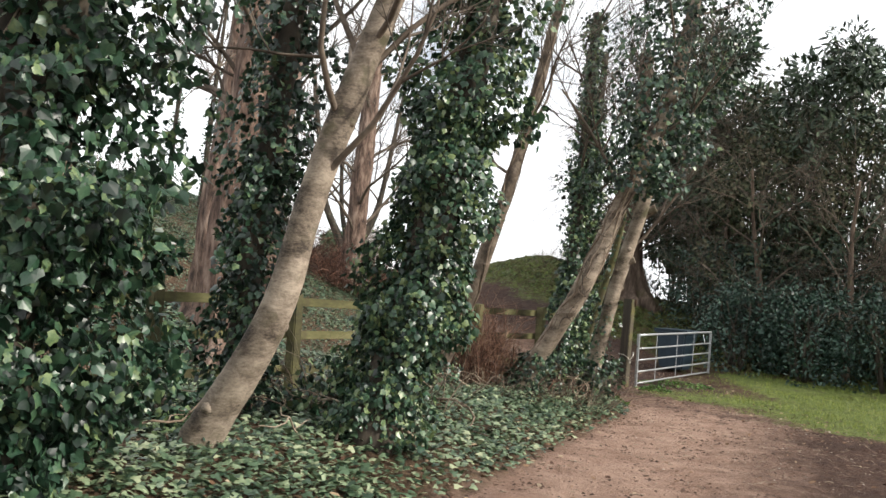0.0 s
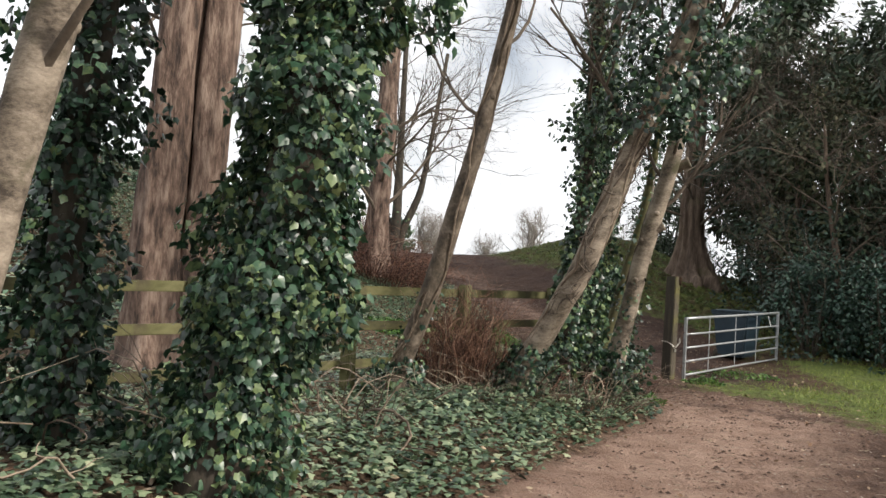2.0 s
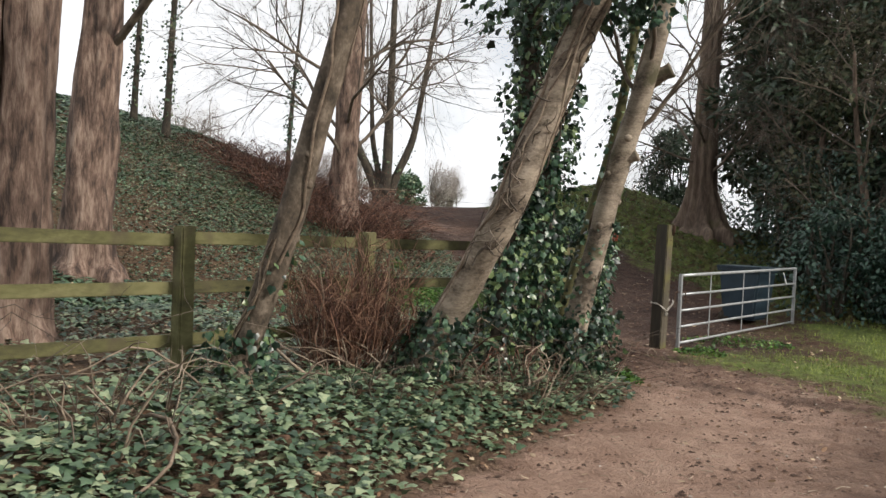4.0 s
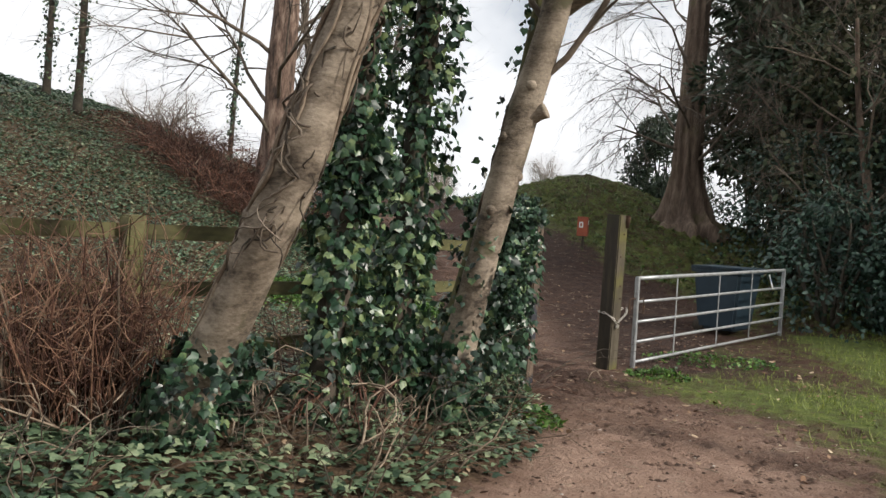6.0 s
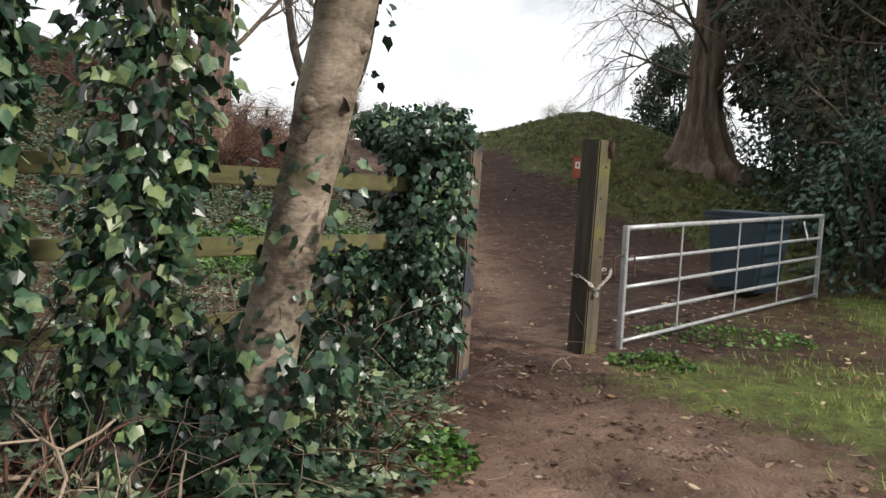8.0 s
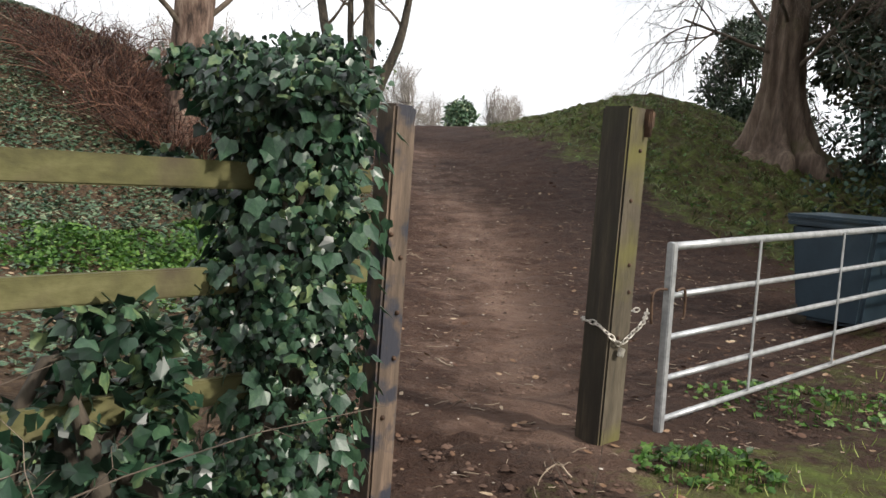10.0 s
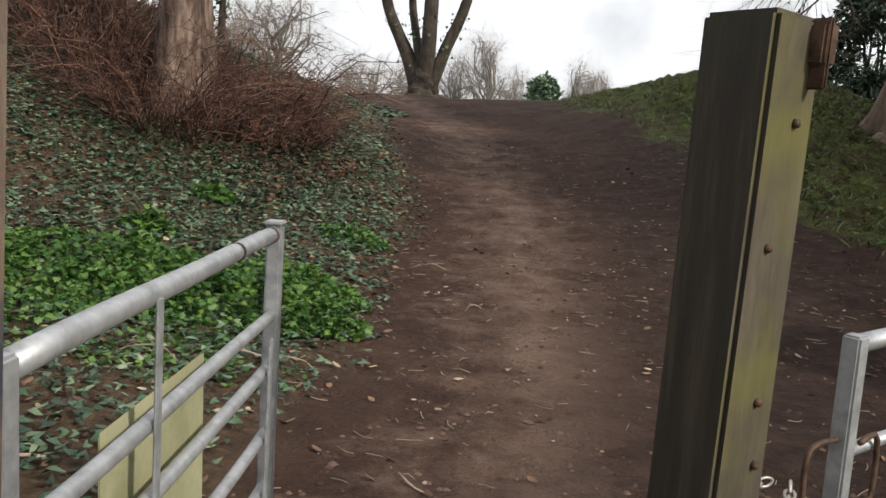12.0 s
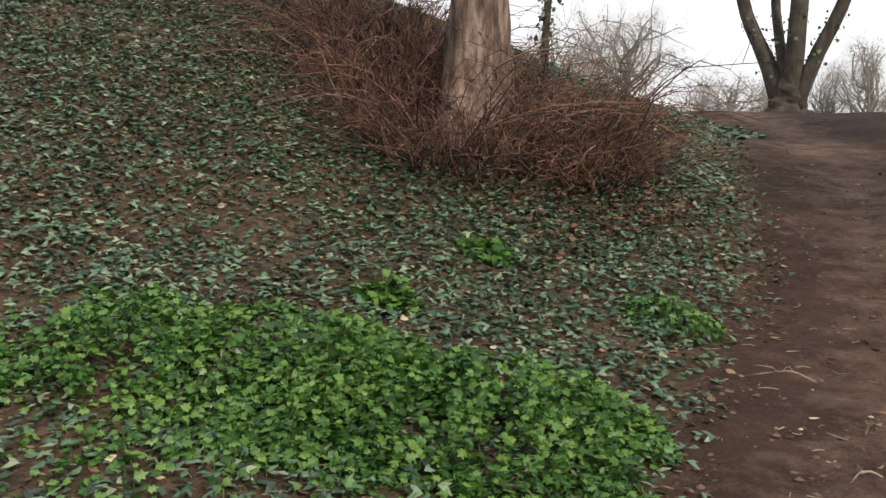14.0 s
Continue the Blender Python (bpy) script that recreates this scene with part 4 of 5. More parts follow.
stems("twiggy_shrub", "dense reddish-brown leafless shrub against the rail fence", SHRUB, 0.6, 12.35, 0.5, 420, 1.15, 91, "shrub", 0.006, 0.28, kids=3)
for k, (x, y, r, n, h) in enumerate(((-2.6, 25.5, 1.2, 420, 0.75), (-1.7, 26.5, 0.9, 300, 0.6), (-4.0, 26.0, 1.2, 340, 0.8), (-5.3, 27.0, 1.2, 260, 0.7), (-2.3, 27.2, 1.0, 200, 0.8))):
    stems("bramble_thicket", "tangle of red-brown bramble stems on the bank", BRAMBLE, x, y, r, n, h, 100 + k, "bramble", 0.008, 1.9, kids=4)
for k, (x, y, r, n, h) in enumerate(((-0.2, 9.6, 0.7, 40, 0.5), (0.9, 12.4, 0.6, 40, 0.5), (2.2, 13.2, 0.7, 55, 0.5), (-1.1, 8.6, 0.6, 45, 0.8), (2.45, 14.6, 0.4, 50, 0.6), (0.9, 11.5, 0.7, 40, 0.4), (1.9, 12.4, 0.6, 40, 0.4), (1.9, 15.0, 0.5, 70, 0.7), (1.4, 14.1, 0.5, 60, 0.8))):
    stems("dead_brushwood", "dry tangled stems at the foot of the trees", DEAD, x, y, r, n, h, 120 + k, "brushwood", 0.004, 1.5 if k < 7 else 0.7, kids=2)
for k, (x, y, r, n, h) in enumerate(((2.1, 13.2, 0.5, 34, 0.42), (1.5, 12.9, 0.45, 30, 0.42), (2.25, 14.3, 0.45, 40, 0.5), (2.8, 14.6, 0.35, 34, 0.34))):
    stems("bramble_tangle", "arching red-brown bramble canes between the trunks", BRAMBLE, x, y, r, n, h, 140 + k, "bramble", 0.005, 1.3, kids=2)
carpet("dead_bracken", "rust-red dead leaves under the brambles", BRACKEN, OVAL_LEAF, 26000, (-7.5, -0.4, 22.5, 28.5),
       lambda x, y: np.clip(1.2 - np.abs(y - 26.1 + 0.25 * (x + 2)) / 1.3, 0, 1) * left_of(x, y), 0.06, 78, (0.01, 0.14), 0.8)

# fallen sticks
rs = random.Random(5)
for k in range(46):
    if k < 34:
        y = rs.uniform(6.5, 15.5)
        ln = rs.uniform(0.5, 1.5)
        x = float(track_left(y)) - ln * 0.55 - rs.uniform(0.1, 1.8)
    else:
        y = rs.uniform(17, 25)
        x = float(track_left(y)) + rs.uniform(-1.5, 2.2)
        ln = rs.uniform(0.15, 0.6)
    a = rs.uniform(0, 6.28)
    dx, dy = math.cos(a) * ln / 2, math.sin(a) * ln / 2
    r = 0.005 + 0.007 * rs.random() * ln
    z0 = float(land(x, y))
    pts = bend((-dx, -dy, float(land(x - dx, y - dy)) - z0 + r), (dx, dy, float(land(x + dx, y + dy)) - z0 + r + (0.25 * rs.random() if k < 34 else 0)), 9, 0.16 * ln, k, -0.04)
    g = Geo()
    g.tube(pts, np.linspace(r * 1.2, r * 0.5, 9), 6)
    for q in (3, 5):
        e = pts[q] + np.array((rs.uniform(-0.3, 0.3), rs.uniform(-0.3, 0.3), 0.05)) * ln
        g.tube(bend(pts[q], e, 5, 0.03, k + q), np.linspace(r * 0.6, r * 0.25, 5), 5)
    ob = part("stick", g, DEAD)
    ob.location = (x, y, z0)
    tagged(ob, "dry bare stick lying on the ivy" if k < 34 else "short dry twig lying on the bare earth", "stick", "fallen sticks")


# ---- fence ----
FENCE_A, FENCE_DIR = np.array((-2.77, 8.45)), np.array((0.603, 0.798))
FENCE_YAW = math.atan2(FENCE_DIR[1], FENCE_DIR[0])


SPAN = 1.87


def build_fence():
    t = thing("fence", "mossy three-rail wooden post fence along the bank", "fence", (*FENCE_A, float(land(*FENCE_A))))
    t.rotation_euler = (0, 0, FENCE_YAW)
    z0 = t.location.z
    post = block(0.125, 0.125, 1.7, 0.012, (0, 0, -0.85), 0.006, 3)
    rail = block(SPAN - 0.02, 0.04, 0.10, 0.006, (0, 0, 0), 0.004, 5)
    rail_end = block(2.78, 0.04, 0.10, 0.006, (0, 0, 0), 0.004, 6)
    corner = FENCE_A + FENCE_DIR * SPAN * 4
    e = np.array((3.05, 16.91)) - corner
    turn, ln = math.atan2(e[1], e[0]) - FENCE_YAW, float(np.hypot(*e))
    for k in range(-4, 5):
        ob = part("post", post, RAILWOOD, t)
        ob.location = (SPAN * k, 0, 1.34 - z0)
        ob.rotation_euler = (radians(rs.uniform(-1.5, 1.5)), radians(rs.uniform(-1.5, 1.5)), radians(rs.uniform(-3, 3)))
        for h in (1.24, 0.86, 0.45):
            if k < 4:
                ob = part("rail", rail, RAILWOOD, t)
                ob.location = (SPAN * (k + 0.5), 0.085, h - z0 - 0.008 * (k % 2))
                ob.rotation_euler = (0, radians(rs.uniform(-0.5, 0.5)), 0)
            else:
                ob = part("rail", rail_end, RAILWOOD, t)
                ob.location = (SPAN * 4 + math.cos(turn) * ln / 2, math.sin(turn) * ln / 2 + 0.04, h - z0 - 0.05)
                ob.rotation_euler = (0, radians(1.2), turn)
    return t


build_fence()


# ---- gateway ----
def gate_post(name, label, x, y, height, mat, ironwork, size=0.18, lit_side=None):
    t = thing(name, label, "gate post", on_land(x, y))
    t.rotation_euler = (0, radians(1.0), FENCE_YAW)
    part("timber", block(size, size, height + 0.3, 0.012, (0, 0, (height - 0.3) / 2), 0.006, 9), mat, t)
    # the sunward side takes the lighter material: painted light as well as algae
    if lit_side:
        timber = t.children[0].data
        timber.materials.append(lit_side)
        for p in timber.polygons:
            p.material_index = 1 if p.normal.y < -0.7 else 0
    for h, s in ironwork:
        g = Geo()
        g.tube([(0.02 * s, -size / 2 + 0.003, h), (0.02 * s, -size / 2 - 0.014, h)], [0.013, 0.009], 8)
        part("bolt", g, RUST, t, "rusty bolt head")
    return t


right_post = gate_post("gate_post", "square weathered timber gate post, yellow-green with algae", 4.025, 18.2, 1.85, SHADED_POSTWOOD, [(1.62, 1), (1.35, -1), (1.0, 1), (0.85, 2), (0.6, -1)], 0.19, LIT_ALGAEWOOD)
part("hinge_plate", block(0.012, 0.05, 0.15, 0.004, (0.05, -0.115, 1.77)), RUST, right_post, "rusty iron plate bolted near the top")
part("hinge_block", block(0.05, 0.045, 0.09, 0.006, (0.06, -0.112, 1.79)), RUST, right_post)
left_post = gate_post("gate_post", "square timber gate post stained black and brown", 3.075, 16.97, 1.75, TARWOOD, [(1.2, -2), (1.1, 1), (0.86, 1), (0.66, 1), (0.4, -1)], 0.13)
SIX_RAILS = (1.12, 0.85, 0.68, 0.46, 0.27, 0.10)
FIVE_RAILS = (1.12, 0.83, 0.58, 0.33, 0.08)


def field_gate(name, label, x0, y0, x1, y1, uprights, z0, z1, rails):
    """A tubular steel gate from its latch end to its hinge end."""
    length = math.hypot(x1 - x0, y1 - y0)
    t = thing(name, label, "gate", (x0, y0, z0))
    t.rotation_euler = (0, -math.atan2(z1 - z0, length), math.atan2(y1 - y0, x1 - x0))
    for k, h in enumerate(rails):
        g = Geo()
        line = bend((0.03, 0, h), (length - 0.03, 0, h), 10, 0.004, k)
        g.tube(line, 0.025 if k == 0 else 0.019, 12)
        part("rail", g, STEEL, t)
    for s in (0.0, length):
        part("stile", block(0.05, 0.05, 1.14, 0.006, (s, 0, 0.575)), STEEL, t)
    for s in uprights:
        part("upright", block(0.030, 0.008, 1.02, 0.003, (s * length, -0.026, 0.61)), STEEL, t)
    return t


z_gate = float(land(4.36, 18.55)) - 0.02
gate = field_gate("field_gate", "closed five-bar galvanised steel field gate over weedy grass", 4.38, 18.55, 7.17, 22.45, (0.21, 0.48, 0.72), z_gate, z_gate + 0.08, FIVE_RAILS)
g = Geo()
g.tube(spline([(-0.16, 0.0, 0.68), (-0.16, 0.0, 0.86), (-0.02, 0.0, 0.87)], 10), 0.008, 6)
g.tube(spline([(0.03, -0.03, 0.86), (0.12, -0.03, 0.86), (0.13, -0.03, 0.70), (0.10, -0.03, 0.69)], 12), 0.008, 6)
part("latch", g, RUST, gate, "rusty bent latch rod")
gate2 = field_gate("open_gate", "open galvanised steel gate swung back along the bank", 3.06, 17.1, 2.65, 18.65, (0.34,), -0.185, -0.185, SIX_RAILS)
part("end_cap", block(0.066, 0.06, 0.012, 0.004, (1.603, 0, 1.155)), STEEL, gate2)
for s in (1.53, 1.16):
    g = Geo()
    g.tube([(s, 0, 1.12), (s + 0.012, 0, 1.12)], 0.0275, 14)
    part("cable_tie", g, DARKBARK, gate2, "black plastic band round the top rail")
bo = part("notice_board", block(0.62, 0.012, 0.46, 0.004, (0.76, 0.05, 0.63), 0.01, 2), BOARD, gate2, "blank pale yellow-green notice board fixed behind the rails")
part("bracket", block(0.035, 0.01, 0.6, 0.003, (1.48, -0.03, 0.50)), STEEL, gate2)


def torus_link(g, c, along, side, lx=0.024, ly=0.013, r=0.0042):
    along, side = np.asarray(along, float), np.asarray(side, float)
    a = np.linspace(0, 2 * np.pi, 11)
    g.tube(np.asarray(c) + np.outer(np.cos(a) * lx, along) + np.outer(np.sin(a) * ly, side), r, 6, cap=False)


def build_chain():
    zc = float(land(4.04, 18.2)) + 0.62
    u, v = np.array((*FENCE_DIR, 0)), np.array((FENCE_DIR[1], -FENCE_DIR[0], 0))
    c = np.array((4.04, 18.2, zc))
    h = 0.10
    loop = [c + u * 0.36 - v * 0.0 + np.array((0, 0, 0.09)), c + u * 0.2 + v * 0.09 + np.array((0, 0, 0.05)), c + u * h + v * h, c - u * 0.02 + v * (h + 0.006) - np.array((0, 0, 0.05)), c - u * h + v * h - np.array((0, 0, 0.0)),
            c - u * (h + 0.004) + np.array((0, 0, 0.05)), c - u * h - v * h + np.array((0, 0, 0.06)), c + u * h - v * h + np.array((0, 0, 0.07)), c + u * 0.34 - v * 0.03 + np.array((0, 0, 0.09))]
    line = spline(loop, 400)
    d = np.concatenate([[0], np.cumsum(np.linalg.norm(np.diff(line, axis=0), axis=1))])
    t = thing("chain", "steel chain with padlock looped round the gate post", "chain", c)
    for k in range(int(d[-1] / 0.036)):
        s = k * 0.036 + 0.02
        p = np.array([np.interp(s, d, line[:, q]) for q in range(3)])
        e = np.array([np.interp(s + 0.01, d, line[:, q]) for q in range(3)])
        al = (e - p) / np.linalg.norm(e - p)
        sd = np.cross(al, (0, 0, 1) if k % 2 else v)
        sd = sd / (np.linalg.norm(sd) + 1e-9)
        g = Geo()
        torus_link(g, p - c, al, sd)
        part("link", g, CHAIN, t)
    lock = part("padlock", block(0.045, 0.022, 0.05, 0.005), CHAIN, t, "small steel padlock")
    lock.location = loop[3] - c + v * 0.012 - np.array((0, 0, 0.045))
    lock.rotation_euler = (0, 0.3, FENCE_YAW)


build_chain()
strip = part("plastic_strip", block(0.035, 0.006, 0.28, 0.002, (0, 0, 0), 0.004, 4), WHITE)
strip.matrix_world = pose(6.83, 21.90, z_gate + 1.02, 0, -38, math.degrees(FENCE_YAW))
tagged(strip, "white and blue plastic strip tied to the gate rail", "plastic strip")
part("blue_band", block(0.037, 0.008, 0.09, 0.002, (0, 0, 0.04), 0.002, 4), BLUEVINYL, strip, "blue printed band")


def wheeled_bin(x, y, yaw):
    t = thing("wheeled_bin", "dark blue plastic wheeled bin standing behind the gate", "bin", on_land(x, y))
    t.rotation_euler = (0, 0, radians(yaw))
    bm = bmesh.new()
    bmesh.ops.create_cube(bm, size=1)
    for v in bm.verts:
        top = v.co.z > 0
        v.co = Vector((v.co.x * (0.84 if top else 0.70), v.co.y * (0.80 if top else 0.62), 1.0 if top else 0.06))
    bmesh.ops.bevel(bm, geom=bm.edges[:], offset=0.04, segments=3, affect="EDGES")
    me = bpy.data.meshes.new("bin_body")
    bm.to_mesh(me)
    bm.free()
    part("body", me, BINBLUE, t)
    part("rim", block(0.90, 0.86, 0.05, 0.015, (0, 0, 1.0)), BINBLUE, t)
    part("lid", block(0.93, 0.92, 0.06, 0.025, (0, 0, 1.055), 0.006, 2), BINBLUE, t)
    for s in (-0.3, 0.3):
        g = Geo()
        g.tube([(s - 0.03, 0.3, 0.1), (s + 0.03, 0.3, 0.1)], 0.1, 18)
        part("wheel", g, DARKBARK, t, "black rubber wheel")
    g = Geo()
    g.tube([(-0.3, 0.47, 1.02), (0.3, 0.47, 1.02)], 0.016, 8)
    part("handle", g, BINBLUE, t)


wheeled_bin(6.25, 22.35, 54)


def waste_bin(x, y):
    t = thing("dog_waste_bin", "small faded red steel waste bin on a post", "waste bin", on_land(x, y))
    t.rotation_euler = (0, 0, radians(-12))
    part("post", block(0.05, 0.05, 0.75, 0.006, (0, 0.06, 0.25)), DARKBARK, t)
    part("box", block(0.25, 0.18, 0.42, 0.012, (0, -0.02, 0.55), 0.004, 3), REDBIN, t)
    part("lid", block(0.275, 0.215, 0.03, 0.01, (0, -0.02, 0.775)), REDBIN, t)
    part("notice", block(0.09, 0.006, 0.13, 0.001, (-0.03, -0.114, 0.60)), WHITE, t, "small white notice")
    part("notice", block(0.006, 0.08, 0.10, 0.001, (0.128, -0.03, 0.66)), WHITE, t, "small white notice")
    part("symbol", block(0.04, 0.004, 0.07, 0.001, (-0.03, -0.119, 0.60)), REDBIN, t, "red bar on the notice")


waste_bin(4.12, 28.0)

# ---- ivy stump beside the gateway ----
tree("ivy_stump", "cut trunk buried in ivy beside the gate post", [on_land(2.82, 16.5), (2.83, 16.5, 0.7), (2.83, 16.5, 1.3), (2.83, 16.5, 1.58)], [0.12, 0.11, 0.10, 0.08], DARKBARK, "",
     [(0.0, 0.4, 0.15, 3600, 0.045), (0.3, 1.0, 0.17, 4200, 0.056), (0.8, 1.0, 0.2, 1000, 0.056)], 0, 60)


# ---- evergreens and wood on the open side ----
def evergreen(name, label, x, y, r, h, count, size, seed, mat=HOLLY, template=OVAL_LEAF, group="dark evergreen bushes", lift=0.04):
    base = np.array(on_land(x, y))
    t = thing(name, label, "bush", base, group)
    rng = np.random.RandomState(seed)
    g = Geo()
    for k in range(7):
        a = rng.uniform(0, 6.28)
        g.tube(bend((0.1 * math.cos(a), 0.1 * math.sin(a), -0.1), (r * 0.5 * math.cos(a), r * 0.5 * math.sin(a), h * 0.8), 7, 0.15, seed * 9 + k), np.linspace(0.05, 0.015, 7), 6)
        part("stem", g, DARKBARK, t)
        g = Geo()
    # clumps of leaves at uneven places through the crown
    m = 46
    ca, ch = rng.uniform(0, 6.28, m), rng.uniform(lift, 1.0, m) * h
    cr = r * np.sqrt(np.clip(1.05 - (ch / h) ** 2.2, 0.05, 1)) * rng.uniform(0.55, 1.05, m)
    cc = np.stack([cr * np.cos(ca), cr * np.sin(ca), ch], 1)
    i = rng.randint(0, m, count)
    d = rng.normal(0, 1, (count, 3))
    d /= np.linalg.norm(d, axis=1)[:, None]
    p = cc[i] + d * (rng.uniform(0.3, 1.0, count) ** 0.5 * r * 0.36)[:, None] * np.array((1, 1, 0.75))
    p[:, 2] = np.maximum(p[:, 2], 0.03)
    g = Geo()
    g.leaves(p, d + rng.normal(0, 0.6, (count, 3)) + np.array((0, 0, -0.3)), d + rng.normal(0, 0.4, (count, 3)) + np.array((0, 0, 0.5)), rng.uniform(0.6, 1.3, count) * size, template)
    tagged(part("foliage", g, mat, t), kind="stuff")


for k, (x, y, r, h, n) in enumerate(((2.25, 15.35, 0.36, 0.4, 500), (1.75, 14.75, 0.36, 0.4, 450), (2.45, 15.9, 0.3, 0.75, 700), (2.42, 14.0, 0.34, 0.42, 700), (1.3, 12.75, 0.3, 0.3, 350), (-0.9, 8.1, 0.5, 0.5, 700), (-2.25, 6.9, 0.4, 0.35, 600))):
    evergreen("ivy_bush", "low heap of ivy and stems at the foot of the trees", x, y, r, h, n, 0.062, 240 + k, IVY, IVY_LEAF, "ivy heaps on the bank")
for k, (x, y, r, h) in enumerate(((8.3, 23.6, 1.2, 2.3), (9.6, 22.4, 1.4, 2.5), (11.2, 21.2, 1.5, 2.4), (13.0, 20.0, 1.6, 2.6), (15.2, 18.6, 1.8, 2.8), (9.2, 25.3, 1.5, 3.4), (8.6, 27.2, 1.4, 3.2),
                                  (10.9, 24.2, 1.7, 3.6), (9.6, 29.0, 1.5, 3.6), (13.0, 23.0, 1.9, 3.4), (11.6, 27.0, 1.8, 4.2), (17.5, 16.8, 2.0, 3.0), (15.8, 21.8, 2.0, 3.6), (10.4, 31.5, 1.8, 4.5))):
    evergreen("evergreen_bush", "dense dark glossy evergreen bush beside the gate" if k < 5 else "tall dark evergreen bush under bare trees", x, y, r, h, 3200 if k < 5 else 2600, 0.11, 200 + k, LAUREL if k < 8 else HOLLY)
for k, (x, y, r, h) in enumerate(((10.0, 26.0, 2.0, 8.0), (12.2, 25.2, 2.1, 8.2), (14.6, 22.9, 2.2, 7.6), (10.6, 29.5, 2.2, 9.5), (13.4, 28.0, 2.4, 9.8), (16.6, 24.5, 2.5, 9.0), (18.6, 20.9, 2.5, 8.0), (9.8, 33.5, 2.0, 9.5),
                                  (12.8, 33.0, 2.6, 11.0), (17.0, 29.0, 2.8, 11.0), (20.5, 24.5, 3.0, 10.0), (21.5, 18.0, 2.8, 8.0))):
    evergreen("holly_tree", "tall dull olive-brown holly under bare twigs", x, y, r, h * (0.64 if x > 14 else 0.86), 6500 if k < 8 else 3600, 0.16 if k < 8 else 0.3, 260 + k, group="hollies in the wood")
evergreen("yew_tree", "dark spreading yew behind the buttressed tree", 7.3, 38.5, 1.3, 3.2, 9000, 0.17, 230, YEW, SPRAY, "")
evergreen("yew_tree", "dark yew boughs hanging round the old trunk", 9.4, 30.2, 2.1, 10.5, 9500, 0.28, 232, YEW, SPRAY, "", 0.12)
evergreen("yew_tree", "dark yew close behind the buttressed trunk", 9.3, 34.2, 1.6, 9.5, 7000, 0.28, 234, YEW, SPRAY, "", 0.12)
evergreen("yew_tree", "tall dark yew standing behind the evergreen bushes", 11.6, 25.6, 2.2, 10.0, 9000, 0.26, 233, YEW, SPRAY, "", 0.2)
evergreen("yew_tree", "dark spreading yew above the evergreen bushes", 9.6, 35.0, 2.2, 7.5, 4200, 0.2, 231, YEW, SPRAY, "")
bare = []
for k, (x, y, h) in enumerate(((9.4, 24.6, 5.6), (11.0, 23.0, 5.4), (8.9, 28.0, 6.5), (13.2, 21.6, 6.0))):
    z = float(land(x, y))
    lean = rs.uniform(-0.5, 0.5)
    bare.append(tree("bare_tree", "leafless tree with dense brown twigs behind the bushes", [(x, y, z), (x + lean * 0.4, y, z + h * 0.35), (x + lean, y + 0.2, z + h * 0.7), (x + lean * 1.5, y, z + h)],
                     [0.11, 0.09, 0.06, 0.03], OLDBARK, "bare trees on the open side", (), 14, 300 + k, limb_from=0.12, limb=2.1, limb_thick=0.36, n=18, sides=10, twig_kw=dict(kids=4, spread=1.1, up=0.05)))
for k, (x, y, s) in enumerate(((11.8, 26.6, 1.25), (14.8, 23.8, 1.2), (16.2, 19.6, 1.1), (10.2, 33.0, 1.5), (13.8, 31.0, 1.5), (18.8, 18.0, 1.3), (12.0, 20.6, 0.8))):
    copy_thing(bare[k % 4], Matrix.Translation(on_land(x, y)) @ Matrix.Rotation(2.1 * k + 0.7, 4, "Z") @ Matrix.Scale(s, 4))

# ---- distance ----
def far_tree(heading, d, h, wide, seed):
    """A bare tree with a rounded crown of fine twigs, d metres from the gateway."""
    x, y = 3.84 - d * math.sin(radians(heading)), 16.8 + d * math.cos(radians(heading))
    base = np.array(on_land(x, y, -0.2))
    t = thing("distant_tree", "bare winter tree with a rounded twiggy crown beyond the crest", "tree", base, "bare trees beyond the crest")
    wide = wide * 1.3
    rng = np.random.RandomState(seed)
    g = Geo()
    g.tube(bend((0, 0, 0), (rng.uniform(-0.3, 0.3), 0, h * 0.62), 8, 0.15, seed), np.linspace(0.03 * h, 0.008 * h, 8), 8)
    part("trunk", g, HAZED_TWIG, t)
    g = Geo()
    ends = []
    for k in range(34):
        a, e = rng.uniform(0, 6.28), rng.uniform(-0.15, 1.5)
        q = np.array((wide * math.cos(a) * math.cos(e), wide * math.sin(a) * math.cos(e), h * (0.62 + 0.36 * math.sin(e)))) * rng.uniform(0.75, 1.0)
        line = bend((0, 0, h * min(rng.uniform(0.2, 0.6), 0.7 * q[2] / h)), q, 7, 0.08 * h, seed * 50 + k, -0.02 * h)
        g.tube(line, np.linspace(0.009 * h, 0.002 * h, 7), 4, cap=False)
        ends.append(line[2:])
    part("limb", g, HAZED_TWIG, t)
    ends = np.vstack(ends)
    g = Geo()
    i = rng.randint(0, len(ends), 2600)
    p = ends[i] + rng.normal(0, 0.035 * h, (2600, 3))
    out = (p - (0, 0, h * 0.5)) / h
    g.spikes(p, (out * 0.08 + rng.normal(0, 0.07, (2600, 3))) * h, 0.0010 * h)
    tagged(part("crown", g, HAZED_TWIG, t), kind="stuff")


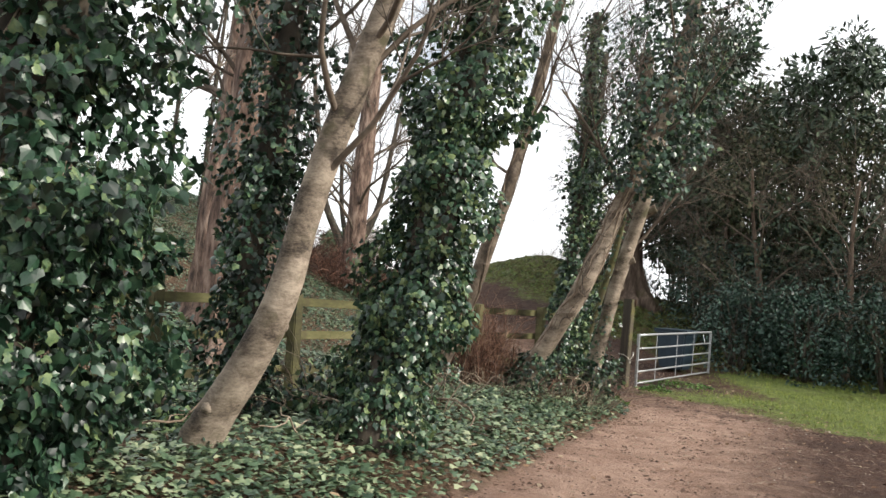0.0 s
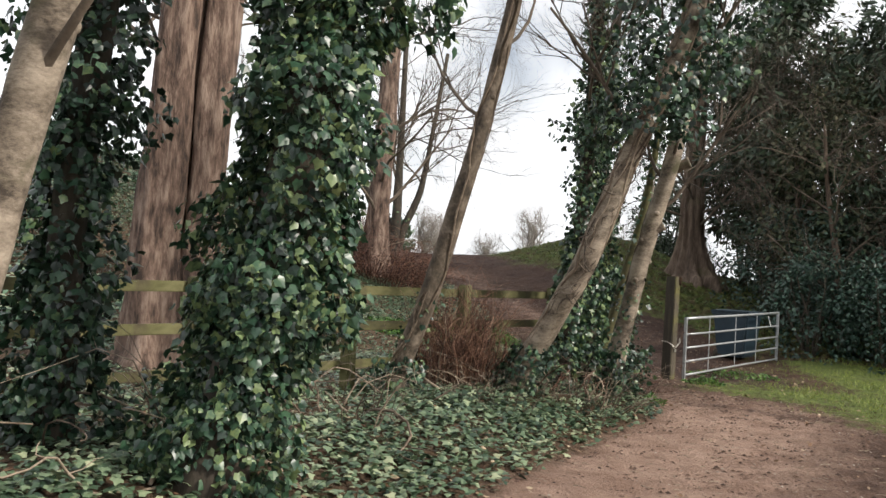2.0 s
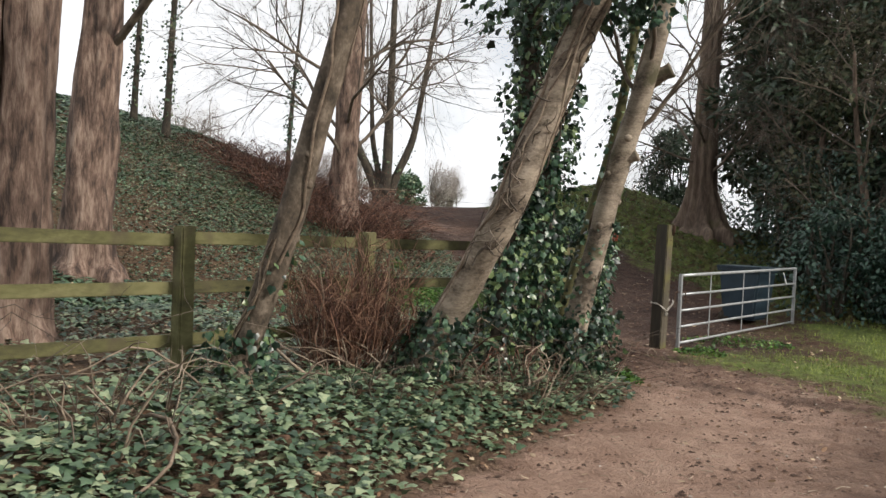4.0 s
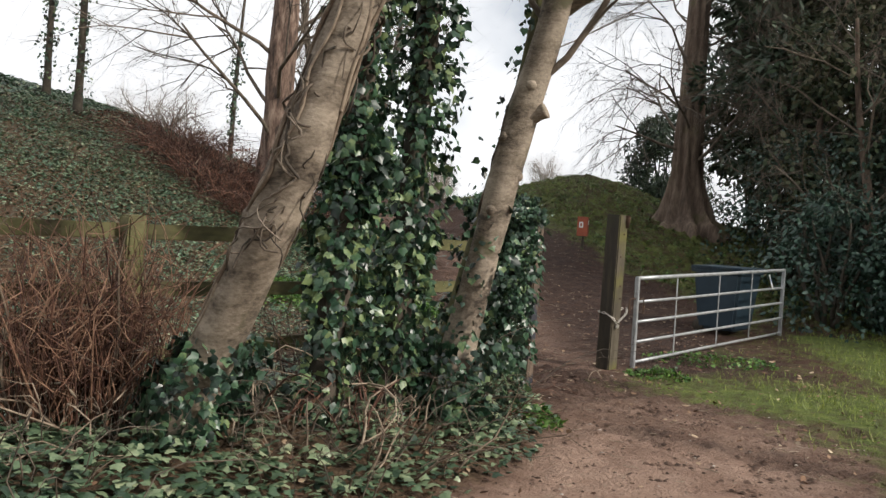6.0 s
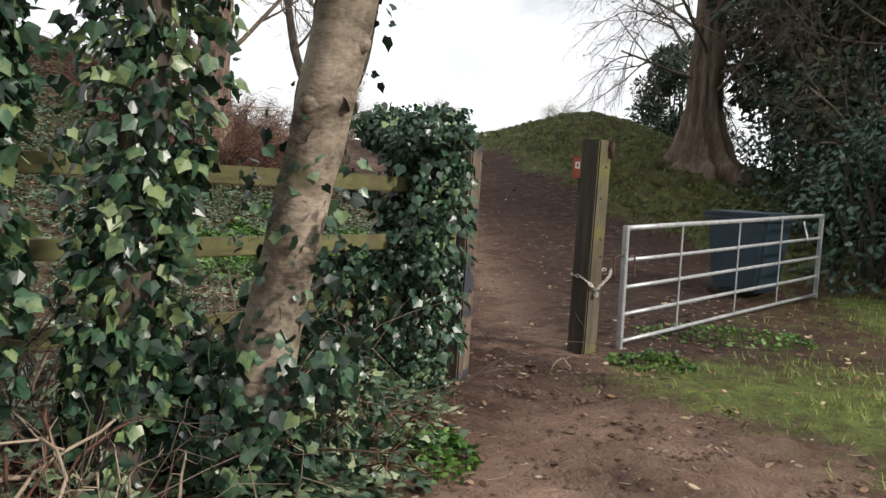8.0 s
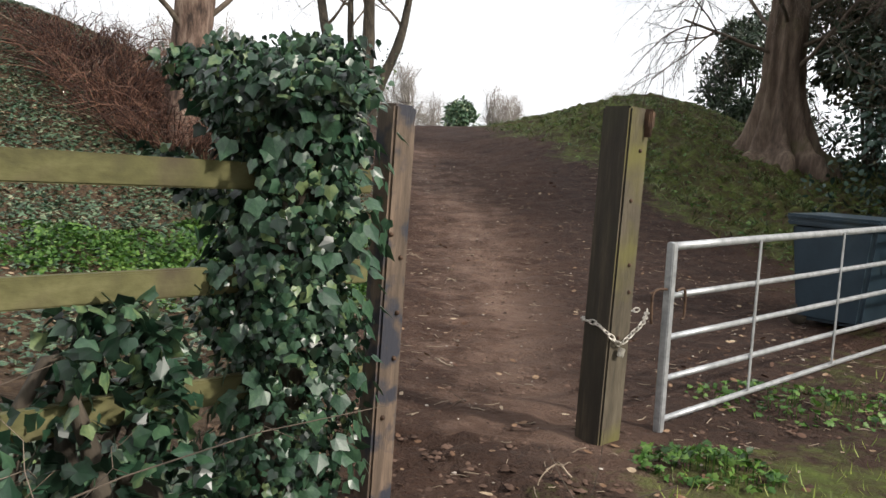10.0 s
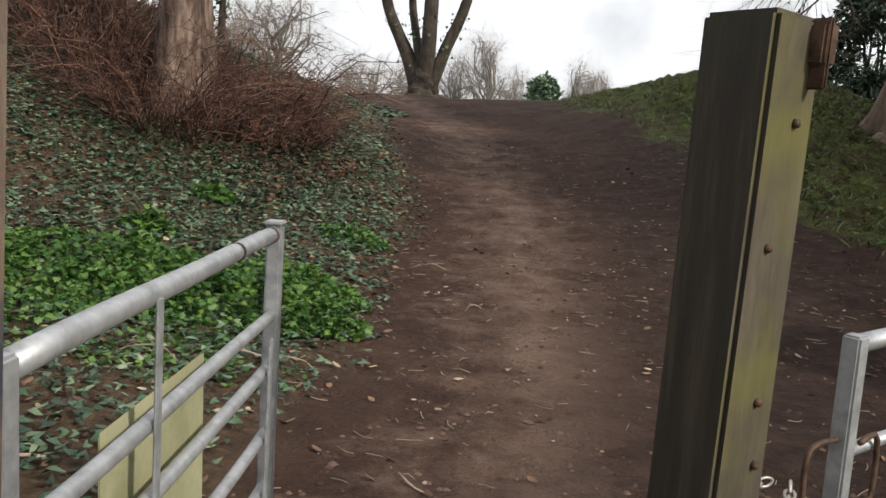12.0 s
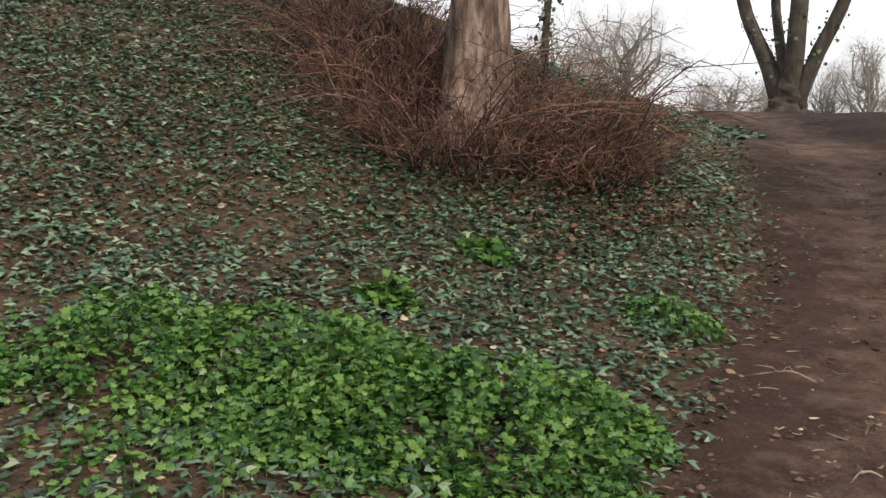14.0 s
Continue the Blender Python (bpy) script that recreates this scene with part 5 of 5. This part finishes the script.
for k, (heading, d, h, wide) in enumerate(((28.8, 60, 10.4, 3.4), (32.8, 75, 11.2, 3.6), (30.6, 68, 8.6, 3.0), (22.6, 95, 9.8, 3.6), (24.4, 100, 8.6, 3.4), (20.6, 100, 9.4, 3.6), (15.0, 95, 12.2, 3.2), (17.2, 100, 10.2, 3.6),
                                           (13.2, 104, 9.6, 3.2), (8.9, 90, 10.0, 1.6), (7.8, 96, 9.2, 1.4), (0.3, 110, 12.2, 3.9), (-6.0, 112, 9.6, 3.6), (36.5, 85, 11.0, 3.8), (41.0, 90, 11.0, 3.8), (3.6, 118, 9.0, 2.4))):
    far_tree(heading, d, h, wide, 400 + k)
x, y = 3.84 - 85 * math.sin(radians(11.3)), 16.8 + 85 * math.cos(radians(11.3))
evergreen("distant_evergreen", "rounded olive-green evergreen beyond the crest", x, y, 1.9, 6.4, 4500, 0.4, 430, HIVY, OVAL_LEAF, "")


# ---- clods and stones on the track ----
def clods(name, label, mat, count, box, keep, size, seed):
    x, y, rng = scatter(count, box, keep, seed)
    n = len(x)
    k = np.array([(1, 0, 0), (0.3, 0.9, 0), (-0.8, 0.55, 0), (-0.8, -0.6, 0), (0.35, -0.95, 0), (0, 0, 0.7)])
    f = np.array([(0, 1, 5), (1, 2, 5), (2, 3, 5), (3, 4, 5), (4, 0, 5)])
    a, s = rng.uniform(0, 6.28, n), size * rng.uniform(0.35, 1.4, n) ** 1.5
    v = k[None] * (1 + rng.uniform(-0.3, 0.3, (n, 6, 3)))
    vx = v[..., 0] * np.cos(a)[:, None] - v[..., 1] * np.sin(a)[:, None]
    vy = v[..., 0] * np.sin(a)[:, None] + v[..., 1] * np.cos(a)[:, None]
    z = land(x, y)
    out = np.stack([x[:, None] + vx * s[:, None], y[:, None] + vy * s[:, None], z[:, None] + v[..., 2] * s[:, None] * 0.8 - 0.004], -1)
    g = Geo()
    g.add(out.reshape(-1, 3), ((np.arange(n) * 6)[:, None, None] + f[None]).reshape(-1, 3))
    return tagged(part(name, g, mat, smooth=True), label, "stones", kind="stuff")


CLOD = material("earth_clod", ((0.3, (0.05, 0.031, 0.023)), (0.7, (0.135, 0.085, 0.064))), 9, 0.95, bump=0.4, island=0.6, spec=0.2)
on_track = lambda x, y: ((x > track_left(y) - 0.1) & (x < track_right(y) + 0.4)) * 1.0
clods("earth_clods", "crumbs and clods of trodden earth on the track", CLOD, 26000, (-1, 7, 5, 30), on_track, 0.016, 501)
in_mud = lambda x, y: np.exp(-((x - (track_right(y) - 0.75)) / 0.6) ** 2) * (y < 18) * 0.9
clods("mud_clods", "lumps of churned mud beside the turf", CLOD, 16000, (2, 9, 7, 18), in_mud, 0.02, 503)
clods("small_stones", "small pale stones and chips scattered over the track", STONE, 2600, (-1, 7, 5, 30), on_track, 0.011, 502)


# ---- scraps of twig on the track ----
def scraps():
    x, y, rng = scatter(2600, (-1, 7, 5, 30), lambda x, y: on_track(x, y) * 0.7 + 0.1, 511)
    g = Geo()
    for px, py in zip(x, y):
        a, ln = rng.uniform(0, 6.28), rng.uniform(0.03, 0.14)
        d = np.array((math.cos(a), math.sin(a), 0)) * ln
        p = np.array((px, py, float(land(px, py)) + 0.008))
        g.tube([p - d / 2, p + rng.normal(0, 0.006, 3), p + d / 2], rng.uniform(0.0015, 0.004), 3, cap=False)
    tagged(part("twig_scraps", g, DEAD), "broken twig scraps and straw trodden into the track", "twigs", kind="stuff")


scraps()


# ---- single ivy leaves on the stump by the gateway ----
def hang_leaves():
    stump = next(o for o in scene.collection.objects if o.name.startswith("ivy_stump"))
    ivy = next(o for o in stump.children if o.name.startswith("ivy"))
    g = Geo()
    g.leaves([(0, 0, 0)], [(0, 1, 0)], [(0, 0, 1)], 1.0, IVY_LEAF)
    me = g.mesh("ivy_leaf", False)
    rng = np.random.RandomState(77)
    for _ in range(280):
        a, z = rng.uniform(2.9, 6.9), rng.uniform(0.15, 1.75)
        q = 0.30 * rng.uniform(0.9, 1.25)
        out = Vector((math.cos(a), math.sin(a), 0))
        tip = (out * 0.4 + Vector(rng.normal(0, 0.4, 3)) + Vector((0, 0, -1))).normalized()
        nrm = out + Vector(rng.normal(0, 0.35, 3)) + Vector((0, 0, 0.45))
        nrm = (nrm - tip * nrm.dot(tip)).normalized()
        m = Matrix((tip.cross(nrm), tip, nrm)).transposed().to_4x4()
        ob = part("ivy_leaf", me, IVY, ivy)
        ob.matrix_basis = Matrix.Translation(out * q + Vector((0.02 * z, 0, z))) @ m @ Matrix.Scale(rng.uniform(0.045, 0.085), 4)


hang_leaves()
